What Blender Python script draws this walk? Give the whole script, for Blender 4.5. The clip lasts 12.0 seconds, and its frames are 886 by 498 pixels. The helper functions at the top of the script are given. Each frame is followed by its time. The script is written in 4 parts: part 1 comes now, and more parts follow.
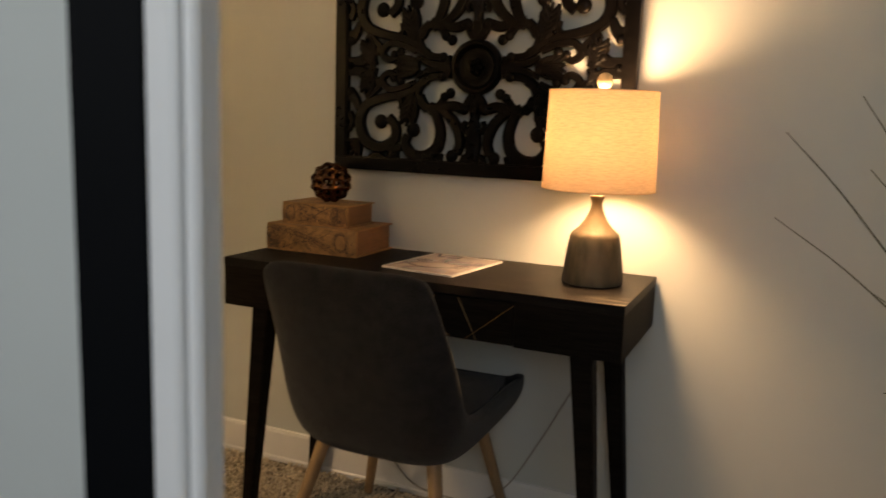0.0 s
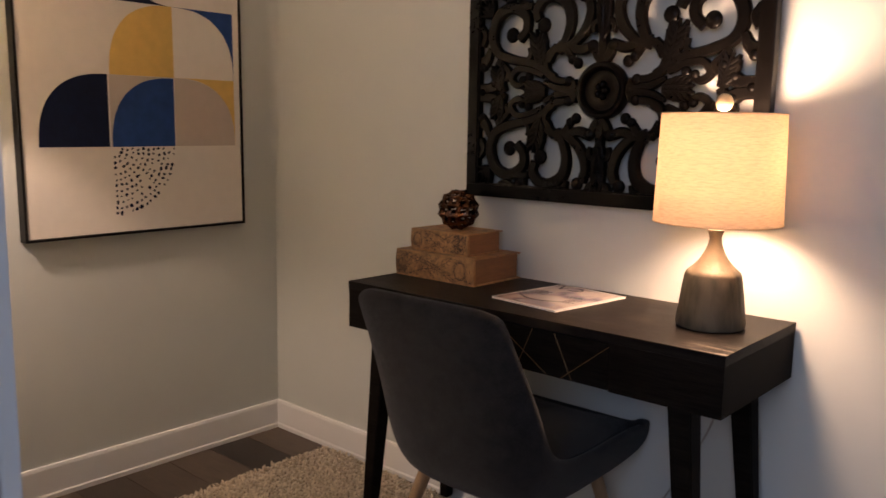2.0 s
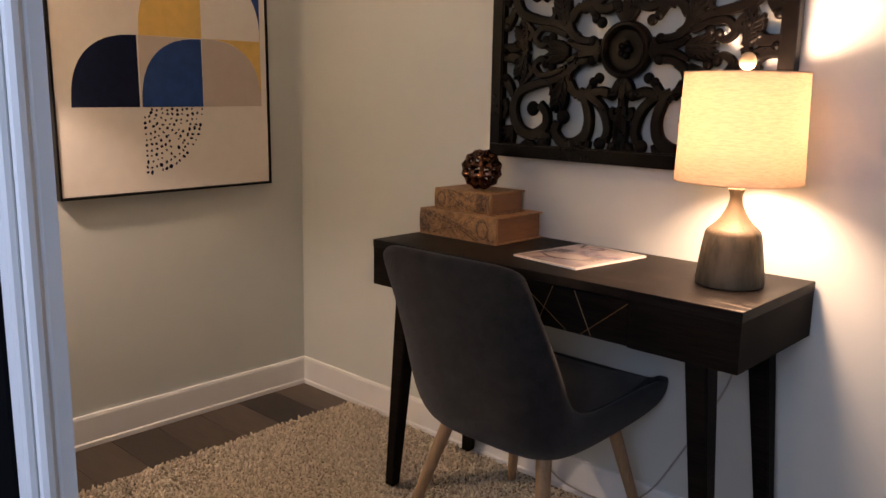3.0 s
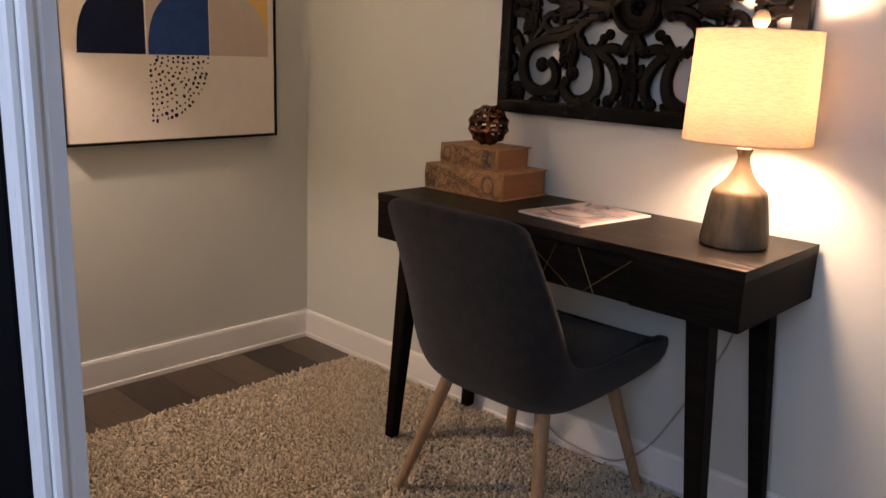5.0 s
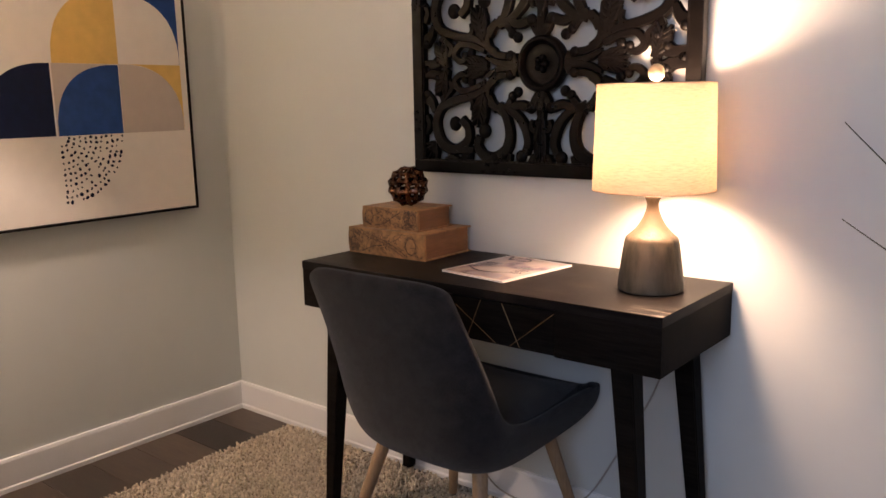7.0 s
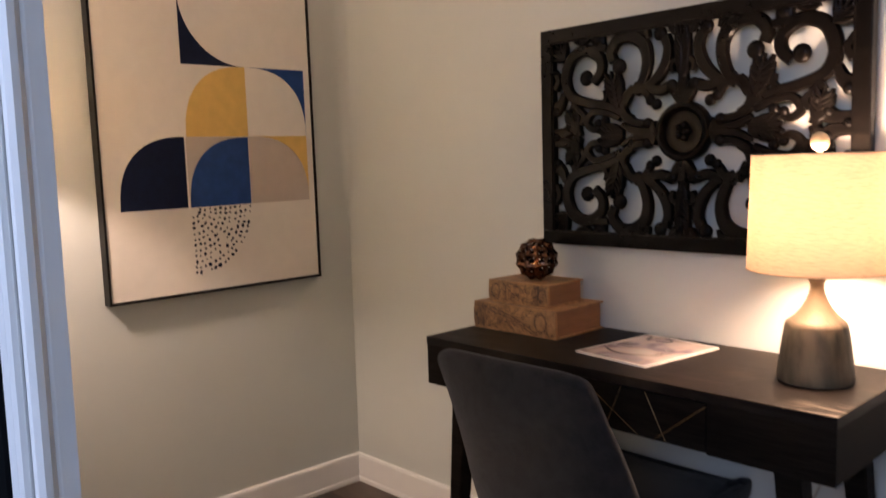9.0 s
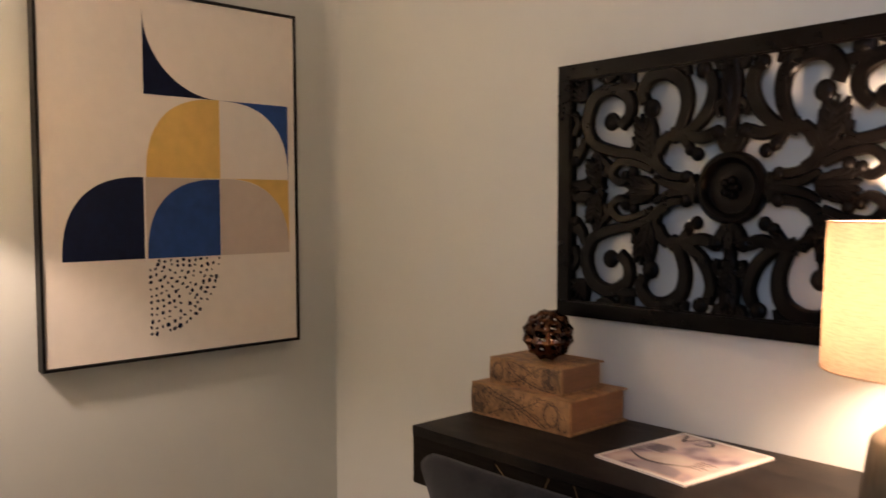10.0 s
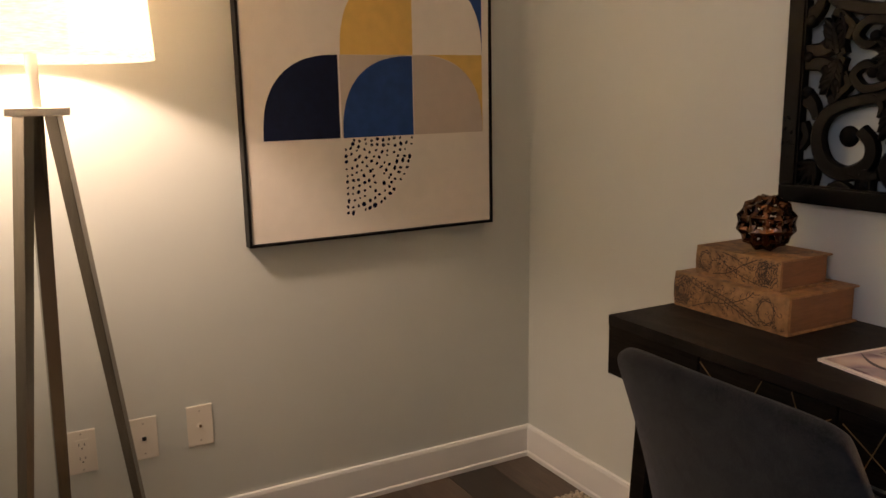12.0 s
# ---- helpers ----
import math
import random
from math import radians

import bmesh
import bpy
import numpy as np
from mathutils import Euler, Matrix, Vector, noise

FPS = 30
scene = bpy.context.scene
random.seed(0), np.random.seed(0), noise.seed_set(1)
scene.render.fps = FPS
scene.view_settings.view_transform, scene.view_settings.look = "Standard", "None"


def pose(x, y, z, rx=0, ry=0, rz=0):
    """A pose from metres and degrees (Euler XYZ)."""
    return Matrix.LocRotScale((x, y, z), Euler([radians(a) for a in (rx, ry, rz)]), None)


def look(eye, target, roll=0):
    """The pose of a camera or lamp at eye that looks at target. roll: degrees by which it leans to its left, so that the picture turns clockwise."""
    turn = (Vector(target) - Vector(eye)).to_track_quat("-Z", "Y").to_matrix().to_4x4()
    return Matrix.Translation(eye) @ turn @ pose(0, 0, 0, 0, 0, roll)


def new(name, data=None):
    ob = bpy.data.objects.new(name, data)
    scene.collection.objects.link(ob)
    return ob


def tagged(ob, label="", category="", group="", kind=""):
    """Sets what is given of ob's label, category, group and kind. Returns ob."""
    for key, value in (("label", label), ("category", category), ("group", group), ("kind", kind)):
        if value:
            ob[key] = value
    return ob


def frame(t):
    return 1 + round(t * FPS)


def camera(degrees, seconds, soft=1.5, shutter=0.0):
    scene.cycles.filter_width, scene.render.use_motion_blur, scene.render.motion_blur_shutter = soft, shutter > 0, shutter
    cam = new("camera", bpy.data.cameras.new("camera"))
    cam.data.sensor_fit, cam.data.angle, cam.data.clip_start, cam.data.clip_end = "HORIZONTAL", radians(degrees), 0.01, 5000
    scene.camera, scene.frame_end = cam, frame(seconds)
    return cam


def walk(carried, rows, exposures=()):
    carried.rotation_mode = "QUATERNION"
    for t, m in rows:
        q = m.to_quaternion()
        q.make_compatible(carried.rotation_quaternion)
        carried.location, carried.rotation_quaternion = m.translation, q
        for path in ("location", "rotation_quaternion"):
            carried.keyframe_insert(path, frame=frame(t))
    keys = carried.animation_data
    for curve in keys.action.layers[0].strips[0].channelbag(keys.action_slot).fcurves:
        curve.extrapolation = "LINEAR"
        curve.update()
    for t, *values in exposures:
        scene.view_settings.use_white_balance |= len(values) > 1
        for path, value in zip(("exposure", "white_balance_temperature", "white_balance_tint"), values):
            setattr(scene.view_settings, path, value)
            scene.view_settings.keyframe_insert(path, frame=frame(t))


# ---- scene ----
cam = camera(57.3, 12.0, shutter=0.4)
PATH = [
    (0, (0.0801, -0.0384, 1.1505), (-0.7166, 1.7680, 0.8306), 2.02),
    (0.2, (0.1151, 0.0126, 1.1572), (-0.6476, 1.8351, 0.8457), 2.13),
    (0.5, (0.1570, 0.0740, 1.1630), (-0.5540, 1.9242, 0.8960), 2.70),
    (0.8, (0.1815, 0.1573, 1.1771), (-0.5378, 2.0086, 0.9420), 1.62),
    (1, (0.2070, 0.1780, 1.1790), (-0.5650, 2.0111, 0.9700), 2.20),
    (1.2, (0.2511, 0.2208, 1.1758), (-0.6406, 1.9984, 0.9648), 2.99),
    (1.5, (0.3160, 0.2130, 1.1620), (-0.7410, 1.8948, 0.9290), 4.60),
    (1.7, (0.3357, 0.2282, 1.1731), (-0.8603, 1.8076, 0.8989), 2.97),
    (2, (0.3460, 0.1970, 1.1820), (-0.9650, 1.6791, 0.8910), 1.00),
    (2.3, (0.3491, 0.1832, 1.1865), (-0.9897, 1.6359, 0.8745), 1.50),
    (2.5, (0.3673, 0.1730, 1.1853), (-0.9859, 1.6059, 0.8453), 2.12),
    (3, (0.3741, 0.1713, 1.1718), (-0.9700, 1.6033, 0.7940), 1.01),
    (5, (0.3755, 0.1659, 1.1524), (-0.9583, 1.5805, 0.6832), 2.41),
    (5.5, (0.3885, 0.1613, 1.1331), (-0.9116, 1.5838, 0.5980), 1.22),
    (5.8, (0.4134, 0.1611, 1.1661), (-0.8699, 1.5982, 0.6298), -0.92),
    (6, (0.4438, 0.1522, 1.1705), (-0.8435, 1.6048, 0.6879), -2.14),
    (6.5, (0.4330, 0.1780, 1.1740), (-0.8078, 1.6988, 0.7900), -1.30),
    (8.3, (0.3536, 0.2092, 1.2346), (-0.9734, 1.6779, 0.9483), -1.93),
    (8.5, (0.3530, 0.2092, 1.2346), (-1.0527, 1.6047, 0.9578), -3.14),
    (8.7, (0.3376, 0.2192, 1.2299), (-1.0938, 1.5911, 0.9670), -2.36),
    (9, (0.2955, 0.2389, 1.2286), (-1.1538, 1.6010, 1.0183), -1.68),
    (9.2, (0.2451, 0.2647, 1.2347), (-1.1910, 1.6514, 1.1136), -2.93),
    (9.5, (0.1690, 0.3580, 1.2390), (-1.2117, 1.8027, 1.1580), -2.90),
    (9.8, (0.0890, 0.4514, 1.2454), (-1.3219, 1.8653, 1.1445), -1.55),
    (10, (0.0490, 0.5160, 1.2430), (-1.4190, 1.8710, 1.1490), -0.00),
    (10.3, (-0.0188, 0.5637, 1.2478), (-1.5903, 1.7982, 1.1700), -0.81),
    (10.5, (-0.0260, 0.5590, 1.2430), (-1.6765, 1.6816, 1.1180), -2.30),
    (10.8, (-0.0450, 0.5956, 1.2335), (-1.7172, 1.6713, 1.0180), -2.37),
    (11, (-0.0400, 0.5900, 1.2250), (-1.7175, 1.6478, 0.9660), -1.70),
    (11.5, (-0.0330, 0.5780, 1.2270), (-1.7421, 1.5642, 0.9010), -1.60),
    (12, (-0.0350, 0.5790, 1.2250), (-1.7552, 1.5282, 0.8510), -0.80),
]
walk(cam, [(t, look(eye, target, roll)) for t, eye, target, roll in PATH],
     [(0, -0.66, 9500, 20), (0.4, -0.4, 13000, 28), (0.6, -0.4, 12600, 28), (1.0, -0.30, 8600, 26), (1.3, -0.28, 7400, 28), (1.8, -0.40, 7000, 30), (2.1, -0.38, 6900, 30), (2.5, -0.15, 6900, 30), (3.0, -0.15, 6900, 30), (5.5, -0.05, 6900, 30), (6.2, 0.12, 6700, 30), (7.0, 0.12, 6600, 30), (9.0, 0.0, 6600, 29), (10.5, -0.16, 6900, 27), (12.0, -0.38, 7200, 26)])

# ---- world and lights ----
world = bpy.data.worlds.new("world")
scene.world = world
world.use_nodes = True
wn = world.node_tree
sky = wn.nodes.new("ShaderNodeTexSky")
sky.sky_type, sky.sun_disc = "NISHITA", False
sky.sun_elevation, sky.sun_rotation = radians(35), radians(200)
wn.links.new(sky.outputs[0], wn.nodes["Background"].inputs[0])
wn.nodes["Background"].inputs[1].default_value = 0.12

SOUTH = -1.5
WINDOW_POWER, BULB_POWER, FLOOR_BULB_POWER = 42.0, 38.0, 32.5
WARM = (1.0, 0.74, 0.49)


def lamp(name, kind, energy, color, m, **size):
    data = bpy.data.lights.new(name, kind)
    data.energy, data.color = energy, color
    ob = new(name, data)
    ob.matrix_world = m
    if kind == "AREA":
        data.shape, data.size, data.size_y = "RECTANGLE", size["w"], size["h"]
    else:
        data.shadow_soft_size = size.get("r", 0.03)
    return ob


lamp("window_light", "AREA", WINDOW_POWER, (0.50, 0.72, 1.0), look((0.25, SOUTH + 0.03, 1.80), (0.25, 0.0, 1.50)), w=2.7, h=0.9)


# ---- materials ----
def material(name, color, rough=0.6, metal=0.0, vary=0.0, scale=20.0, bump=0.0, bump_scale=150.0, dark=None, stretch=(1, 1, 1), coat=0.0, sheen=0.0, spec=0.5):
    """A surface with colour variation at two scales and fine relief."""
    m = bpy.data.materials.new(name)
    m.use_nodes = True
    nt = m.node_tree
    b = nt.nodes["Principled BSDF"]
    b.inputs["Roughness"].default_value = rough
    b.inputs["Metallic"].default_value = metal
    b.inputs["Coat Weight"].default_value = coat
    b.inputs["Sheen Weight"].default_value = sheen
    b.inputs["Specular IOR Level"].default_value = spec
    b.inputs["Base Color"].default_value = (*color, 1)
    tc = nt.nodes.new("ShaderNodeTexCoord")
    mp = nt.nodes.new("ShaderNodeMapping")
    mp.inputs["Scale"].default_value = stretch
    nt.links.new(tc.outputs["Object"], mp.inputs[0])
    if vary or dark:
        n = nt.nodes.new("ShaderNodeTexNoise")
        n.inputs["Scale"].default_value, n.inputs["Detail"].default_value = scale, 8
        n2 = nt.nodes.new("ShaderNodeTexNoise")
        n2.inputs["Scale"].default_value, n2.inputs["Detail"].default_value = scale * 0.13, 3
        nt.links.new(mp.outputs[0], n.inputs["Vector"])
        nt.links.new(mp.outputs[0], n2.inputs["Vector"])
        a = nt.nodes.new("ShaderNodeMath")
        a.operation = "MULTIPLY_ADD"
        a.inputs[1].default_value = 0.5
        nt.links.new(n.outputs[0], a.inputs[0])
        h = nt.nodes.new("ShaderNodeMath")
        h.operation = "MULTIPLY"
        h.inputs[1].default_value = 0.5
        nt.links.new(n2.outputs[0], h.inputs[0])
        nt.links.new(h.outputs[0], a.inputs[2])
        r = nt.nodes.new("ShaderNodeValToRGB")
        r.color_ramp.elements[0].position, r.color_ramp.elements[1].position = 0.36, 0.64
        low = dark or tuple(c * (1 - vary) for c in color)
        high = tuple(min(c * (1 + vary), 1) for c in color)
        r.color_ramp.elements[0].color, r.color_ramp.elements[1].color = (*low, 1), (*high, 1)
        nt.links.new(a.outputs[0], r.inputs[0])
        nt.links.new(r.outputs[0], b.inputs["Base Color"])
        rr = nt.nodes.new("ShaderNodeMapRange")
        rr.inputs["To Min"].default_value, rr.inputs["To Max"].default_value = max(rough - 0.08, 0.03), min(rough + 0.08, 1)
        nt.links.new(a.outputs[0], rr.inputs[0])
        nt.links.new(rr.outputs[0], b.inputs["Roughness"])
    if bump:
        n3 = nt.nodes.new("ShaderNodeTexNoise")
        n3.inputs["Scale"].default_value, n3.inputs["Detail"].default_value = bump_scale, 4
        nt.links.new(mp.outputs[0], n3.inputs["Vector"])
        bp = nt.nodes.new("ShaderNodeBump")
        bp.inputs["Strength"].default_value, bp.inputs["Distance"].default_value = bump, 0.002
        nt.links.new(n3.outputs[0], bp.inputs["Height"])
        nt.links.new(bp.outputs[0], b.inputs["Normal"])
    return m


def glow(name, color, strength):
    m = bpy.data.materials.new(name)
    m.use_nodes = True
    b = m.node_tree.nodes["Principled BSDF"]
    b.inputs["Emission Color"].default_value, b.inputs["Emission Strength"].default_value = (*color, 1), strength
    return m


def shade_cloth(name, color, through_color, share):
    """Woven linen that lets lamp light through, with slubs in the weave."""
    m = bpy.data.materials.new(name)
    m.use_nodes = True
    nt = m.node_tree
    nt.nodes.remove(nt.nodes["Principled BSDF"])
    out = nt.nodes["Material Output"]
    d, tr, mx = nt.nodes.new("ShaderNodeBsdfDiffuse"), nt.nodes.new("ShaderNodeBsdfTranslucent"), nt.nodes.new("ShaderNodeMixShader")
    tc, mp, n, r = nt.nodes.new("ShaderNodeTexCoord"), nt.nodes.new("ShaderNodeMapping"), nt.nodes.new("ShaderNodeTexNoise"), nt.nodes.new("ShaderNodeValToRGB")
    nt.links.new(tc.outputs["Object"], mp.inputs[0])
    mp.inputs["Scale"].default_value = (26, 26, 170)
    n.inputs["Scale"].default_value, n.inputs["Detail"].default_value = 2.2, 6
    nt.links.new(mp.outputs[0], n.inputs["Vector"])
    nt.links.new(n.outputs[0], r.inputs[0])
    r.color_ramp.elements[0].position, r.color_ramp.elements[1].position = 0.28, 0.62
    r.color_ramp.elements[0].color = (*[c * 0.52 for c in through_color], 1)
    r.color_ramp.elements[1].color = (*through_color, 1)
    nt.links.new(r.outputs[0], tr.inputs[0])
    d.inputs[0].default_value = (*color, 1)
    mx.inputs[0].default_value = share
    nt.links.new(d.outputs[0], mx.inputs[1])
    nt.links.new(tr.outputs[0], mx.inputs[2])
    nt.links.new(mx.outputs[0], out.inputs[0])
    return m


WALL = material("wall_paint", (0.608, 0.636, 0.608), 0.55, vary=0.015, scale=6, bump=0.06, bump_scale=260)
CEIL = material("ceiling_paint", (0.86, 0.86, 0.84), 0.8, vary=0.02, bump=0.1)
TRIM = material("trim_paint", (0.85, 0.85, 0.84), 0.35, vary=0.015, scale=8, bump=0.03)
BLACKDOOR = material("black_paint", (0.0025, 0.003, 0.004), 0.6, spec=0.08)
DESK = material("black_stained_wood", (0.0095, 0.0075, 0.006), 0.52, vary=0.5, scale=26, bump=0.35, bump_scale=60, stretch=(0.6, 8, 8), spec=0.03)
BRASS = material("brass", (0.20, 0.13, 0.065), 0.5, 1.0, vary=0.1)
FELT = material("charcoal_fabric", (0.022, 0.0215, 0.0225), 0.95, vary=0.34, scale=240, bump=0.6, bump_scale=700, sheen=0.15, spec=0.08)
OAK = material("pale_oak", (0.33, 0.21, 0.115), 0.5, vary=0.18, scale=30, bump=0.1, stretch=(6, 6, 0.6))
METALBLACK = material("black_metal", (0.01, 0.01, 0.01), 0.4)
CANVAS = material("painted_canvas", (0.76, 0.712, 0.648), 0.75, vary=0.03, scale=25, bump=0.25, bump_scale=600)
FRAMEBLACK = material("black_frame_wood", (0.006, 0.0055, 0.0055), 0.45, spec=0.2)
NAVY = material("navy_paint", (0.0045, 0.009, 0.034), 0.75, spec=0.2, vary=0.25, scale=40, bump=0.2, bump_scale=300)
BLUE = material("blue_paint", (0.016, 0.060, 0.225), 0.7, spec=0.25, vary=0.2, scale=25, bump=0.2, bump_scale=300)
YELLOW = material("ochre_paint", (0.71, 0.465, 0.125), 0.55, vary=0.09, scale=25, bump=0.2, bump_scale=300)
TAUPE = material("taupe_paint", (0.52, 0.445, 0.385), 0.6, vary=0.04, scale=25, bump=0.2, bump_scale=300)
CARVED = material("carved_dark_wood", (0.0026, 0.0021, 0.0019), 0.29, vary=0.2, scale=60, bump=0.22, bump_scale=110, spec=0.075)
PLATE = material("ivory_plastic", (0.80, 0.75, 0.67), 0.35)
DARKHOLE = material("dark_hole", (0.01, 0.01, 0.01), 0.6)
STEEL = material("brushed_steel", (0.20, 0.172, 0.14), 0.20, 1.0, vary=0.12, scale=60, stretch=(20, 20, 1))
NICKEL = material("satin_nickel", (0.80, 0.75, 0.67), 0.45, 1.0)
PAPER = material("magazine_paper", (0.78, 0.72, 0.68), 0.3, vary=0.02)


# ---- mesh helpers ----
def part(name, bm, mat, parent=None, label="", smooth=False, kind=""):
    me = bpy.data.meshes.new(name)
    bm.normal_update()
    bm.to_mesh(me)
    bm.free()
    me.materials.append(mat)
    if smooth:
        for p in me.polygons:
            p.use_smooth = True
        me.set_sharp_from_angle(angle=radians(40))
    ob = new(name, me)
    ob.parent = parent
    return tagged(ob, label, kind=kind)


def empty(name, at, label, category, group="", kind=""):
    ob = new(name)
    ob.matrix_world = Matrix.Translation(at)
    return tagged(ob, label, category, group, kind)


def box(lo, hi, bevel=0.0, segs=2, bm=None):
    own = bmesh.new()
    bmesh.ops.create_cube(own, size=1)
    for v in own.verts:
        v.co = Vector([lo[i] + (v.co[i] + 0.5) * (hi[i] - lo[i]) for i in range(3)])
    if bevel:
        bmesh.ops.bevel(own, geom=own.edges[:], offset=bevel, segments=segs, profile=0.7, affect="EDGES")
    return merge(bm, own)


def merge(bm, own):
    if bm is None:
        return own
    me = bpy.data.meshes.new("tmp")
    own.to_mesh(me)
    own.free()
    bm.from_mesh(me)
    bpy.data.meshes.remove(me)
    return bm


def lathe(profile, n=40, bm=None, centre=(0, 0)):
    """A turned solid: profile of (radius, z)."""
    own = bmesh.new()
    rings = []
    for r, z in profile:
        rings.append([own.verts.new((centre[0] + r * math.cos(2 * math.pi * i / n), centre[1] + r * math.sin(2 * math.pi * i / n), z)) for i in range(n)])
    for a, b in zip(rings, rings[1:]):
        for i in range(n):
            own.faces.new((a[i], a[(i + 1) % n], b[(i + 1) % n], b[i]))
    own.faces.new(list(reversed(rings[0])))
    own.faces.new(rings[-1])
    return merge(bm, own)


def taper(p0, p1, s0, s1, bevel=0.0, bm=None, round_n=0):
    """A leg from p0 to p1: square of side s0 to s1, or round with round_n sides."""
    own = bmesh.new()
    ends = []
    for p, s in ((p0, s0), (p1, s1)):
        if round_n:
            ends.append([own.verts.new((p[0] + s / 2 * math.cos(2 * math.pi * i / round_n), p[1] + s / 2 * math.sin(2 * math.pi * i / round_n), p[2])) for i in range(round_n)])
        else:
            ends.append([own.verts.new((p[0] + dx * s / 2, p[1] + dy * s / 2, p[2])) for dx, dy in ((-1, -1), (1, -1), (1, 1), (-1, 1))])
    n = len(ends[0])
    for i in range(n):
        own.faces.new((ends[0][i], ends[0][(i + 1) % n], ends[1][(i + 1) % n], ends[1][i]))
    own.faces.new(list(reversed(ends[0])))
    own.faces.new(ends[1])
    bmesh.ops.recalc_face_normals(own, faces=own.faces[:])
    if bevel:
        bmesh.ops.bevel(own, geom=own.edges[:], offset=bevel, segments=2, affect="EDGES")
    return merge(bm, own)


def tube(points, radius, n=8, bm=None, flat=1.0, taper_end=False):
    """A rod that follows points, with the given radius (or a radius at each point)."""
    own = bmesh.new()
    pts = [Vector(p) for p in points]
    rings = []
    for i, p in enumerate(pts):
        d = (pts[min(i + 1, len(pts) - 1)] - pts[max(i - 1, 0)]).normalized()
        side = d.cross(Vector((0, 0, 1)))
        if side.length < 1e-3:
            side = d.cross(Vector((0, 1, 0)))
        side.normalize()
        up = side.cross(d)
        r = radius[i] if isinstance(radius, (list, tuple)) else radius
        rings.append([own.verts.new(p + side * (r * math.cos(2 * math.pi * k / n)) + up * (r * flat * math.sin(2 * math.pi * k / n))) for k in range(n)])
    for a, b in zip(rings, rings[1:]):
        for i in range(n):
            own.faces.new((a[i], b[i], b[(i + 1) % n], a[(i + 1) % n]))
    own.faces.new(rings[0])
    own.faces.new(list(reversed(rings[-1])))
    bmesh.ops.recalc_face_normals(own, faces=own.faces[:])
    return merge(bm, own)


def prism(outline, origin, ax, ay, depth, bm=None):
    """A flat plate: 2D outline on the plane origin + u*ax + v*ay, depth along ax x ay."""
    own = bmesh.new()
    o, ax, ay = Vector(origin), Vector(ax), Vector(ay)
    nrm = ax.cross(ay)
    a = [own.verts.new(o + ax * u + ay * v) for u, v in outline]
    b = [own.verts.new(o + ax * u + ay * v + nrm * depth) for u, v in outline]
    own.faces.new(a)
    own.faces.new(list(reversed(b)))
    n = len(a)
    for i in range(n):
        own.faces.new((a[i], b[i], b[(i + 1) % n], a[(i + 1) % n]))
    bmesh.ops.recalc_face_normals(own, faces=own.faces[:])
    return merge(bm, own)


def spline(pts, per=7):
    """Smooth points through the given ones."""
    P = [Vector(p) for p in pts]
    P = [P[0] * 2 - P[1]] + P + [P[-1] * 2 - P[-2]]
    out = []
    for i in range(1, len(P) - 2):
        for k in range(per):
            t = k / per
            a, b, c, d = P[i - 1], P[i], P[i + 1], P[i + 2]
            out.append(0.5 * (2 * b + (c - a) * t + (2 * a - 5 * b + 4 * c - d) * t * t + (3 * b - a - 3 * c + d) * t ** 3))
    out.append(P[-2])
    return out


# ---- structure ----
WEST, NORTH, EAST, HIGH = -2.2, 2.1, 2.8, 2.44


def structure(name, bm, mat, label=""):
    return part(name, bm, mat, None, label, kind="structure")


structure("wall_north", box((WEST - 0.12, NORTH, -0.05), (EAST + 0.12, NORTH + 0.12, HIGH)), WALL, "smooth pale sage grey painted wall behind the desk")
structure("wall_west", box((WEST - 0.12, SOUTH, -0.05), (WEST, NORTH, HIGH)), WALL, "smooth pale sage grey painted wall with an abstract painting")
structure("wall_east", box((EAST, SOUTH, -0.05), (EAST + 0.12, NORTH, HIGH)), WALL, "plain pale grey painted wall of the hall")
b = box((WEST - 0.12, SOUTH - 0.12, -0.05), (-1.2, SOUTH, HIGH))
box((1.7, SOUTH - 0.12, -0.05), (EAST + 0.12, SOUTH, HIGH), bm=b)
box((-1.2, SOUTH - 0.12, -0.05), (1.7, SOUTH, 1.30), bm=b)
box((-1.2, SOUTH - 0.12, 2.25), (1.7, SOUTH, HIGH), bm=b)
structure("wall_south", b, WALL, "plain pale grey painted wall with a window opening")
structure("ceiling", box((WEST - 0.12, SOUTH - 0.12, HIGH), (EAST + 0.12, NORTH + 0.12, HIGH + 0.1)), CEIL, "flat white painted ceiling")
structure("ground", box((-60, -60, -0.4), (60, 60, -0.3)), TAUPE, "plain ground outside the house")
structure("subfloor", box((WEST - 0.12, SOUTH - 0.12, -0.2), (EAST + 0.12, NORTH + 0.12, -0.012)), DARKHOLE, "dark base under the wood planks")


def baseboard_profile(along, length, m, name, label):
    prof = [(0, 0), (0.016, 0), (0.016, 0.014), (0.012, 0.019), (0.012, 0.100), (0.009, 0.109), (0, 0.110)]
    bm = bmesh.new()
    rings = [[bm.verts.new(m @ Vector((x, d, z))) for d, z in prof] for x in (0, length)]
    n = len(prof)
    for i in range(n):
        bm.faces.new((rings[0][i], rings[0][(i + 1) % n], rings[1][(i + 1) % n], rings[1][i]))
    bm.faces.new(rings[0])
    bm.faces.new(list(reversed(rings[1])))
    bmesh.ops.recalc_face_normals(bm, faces=bm.faces[:])
    return structure(name, bm, TRIM, label)


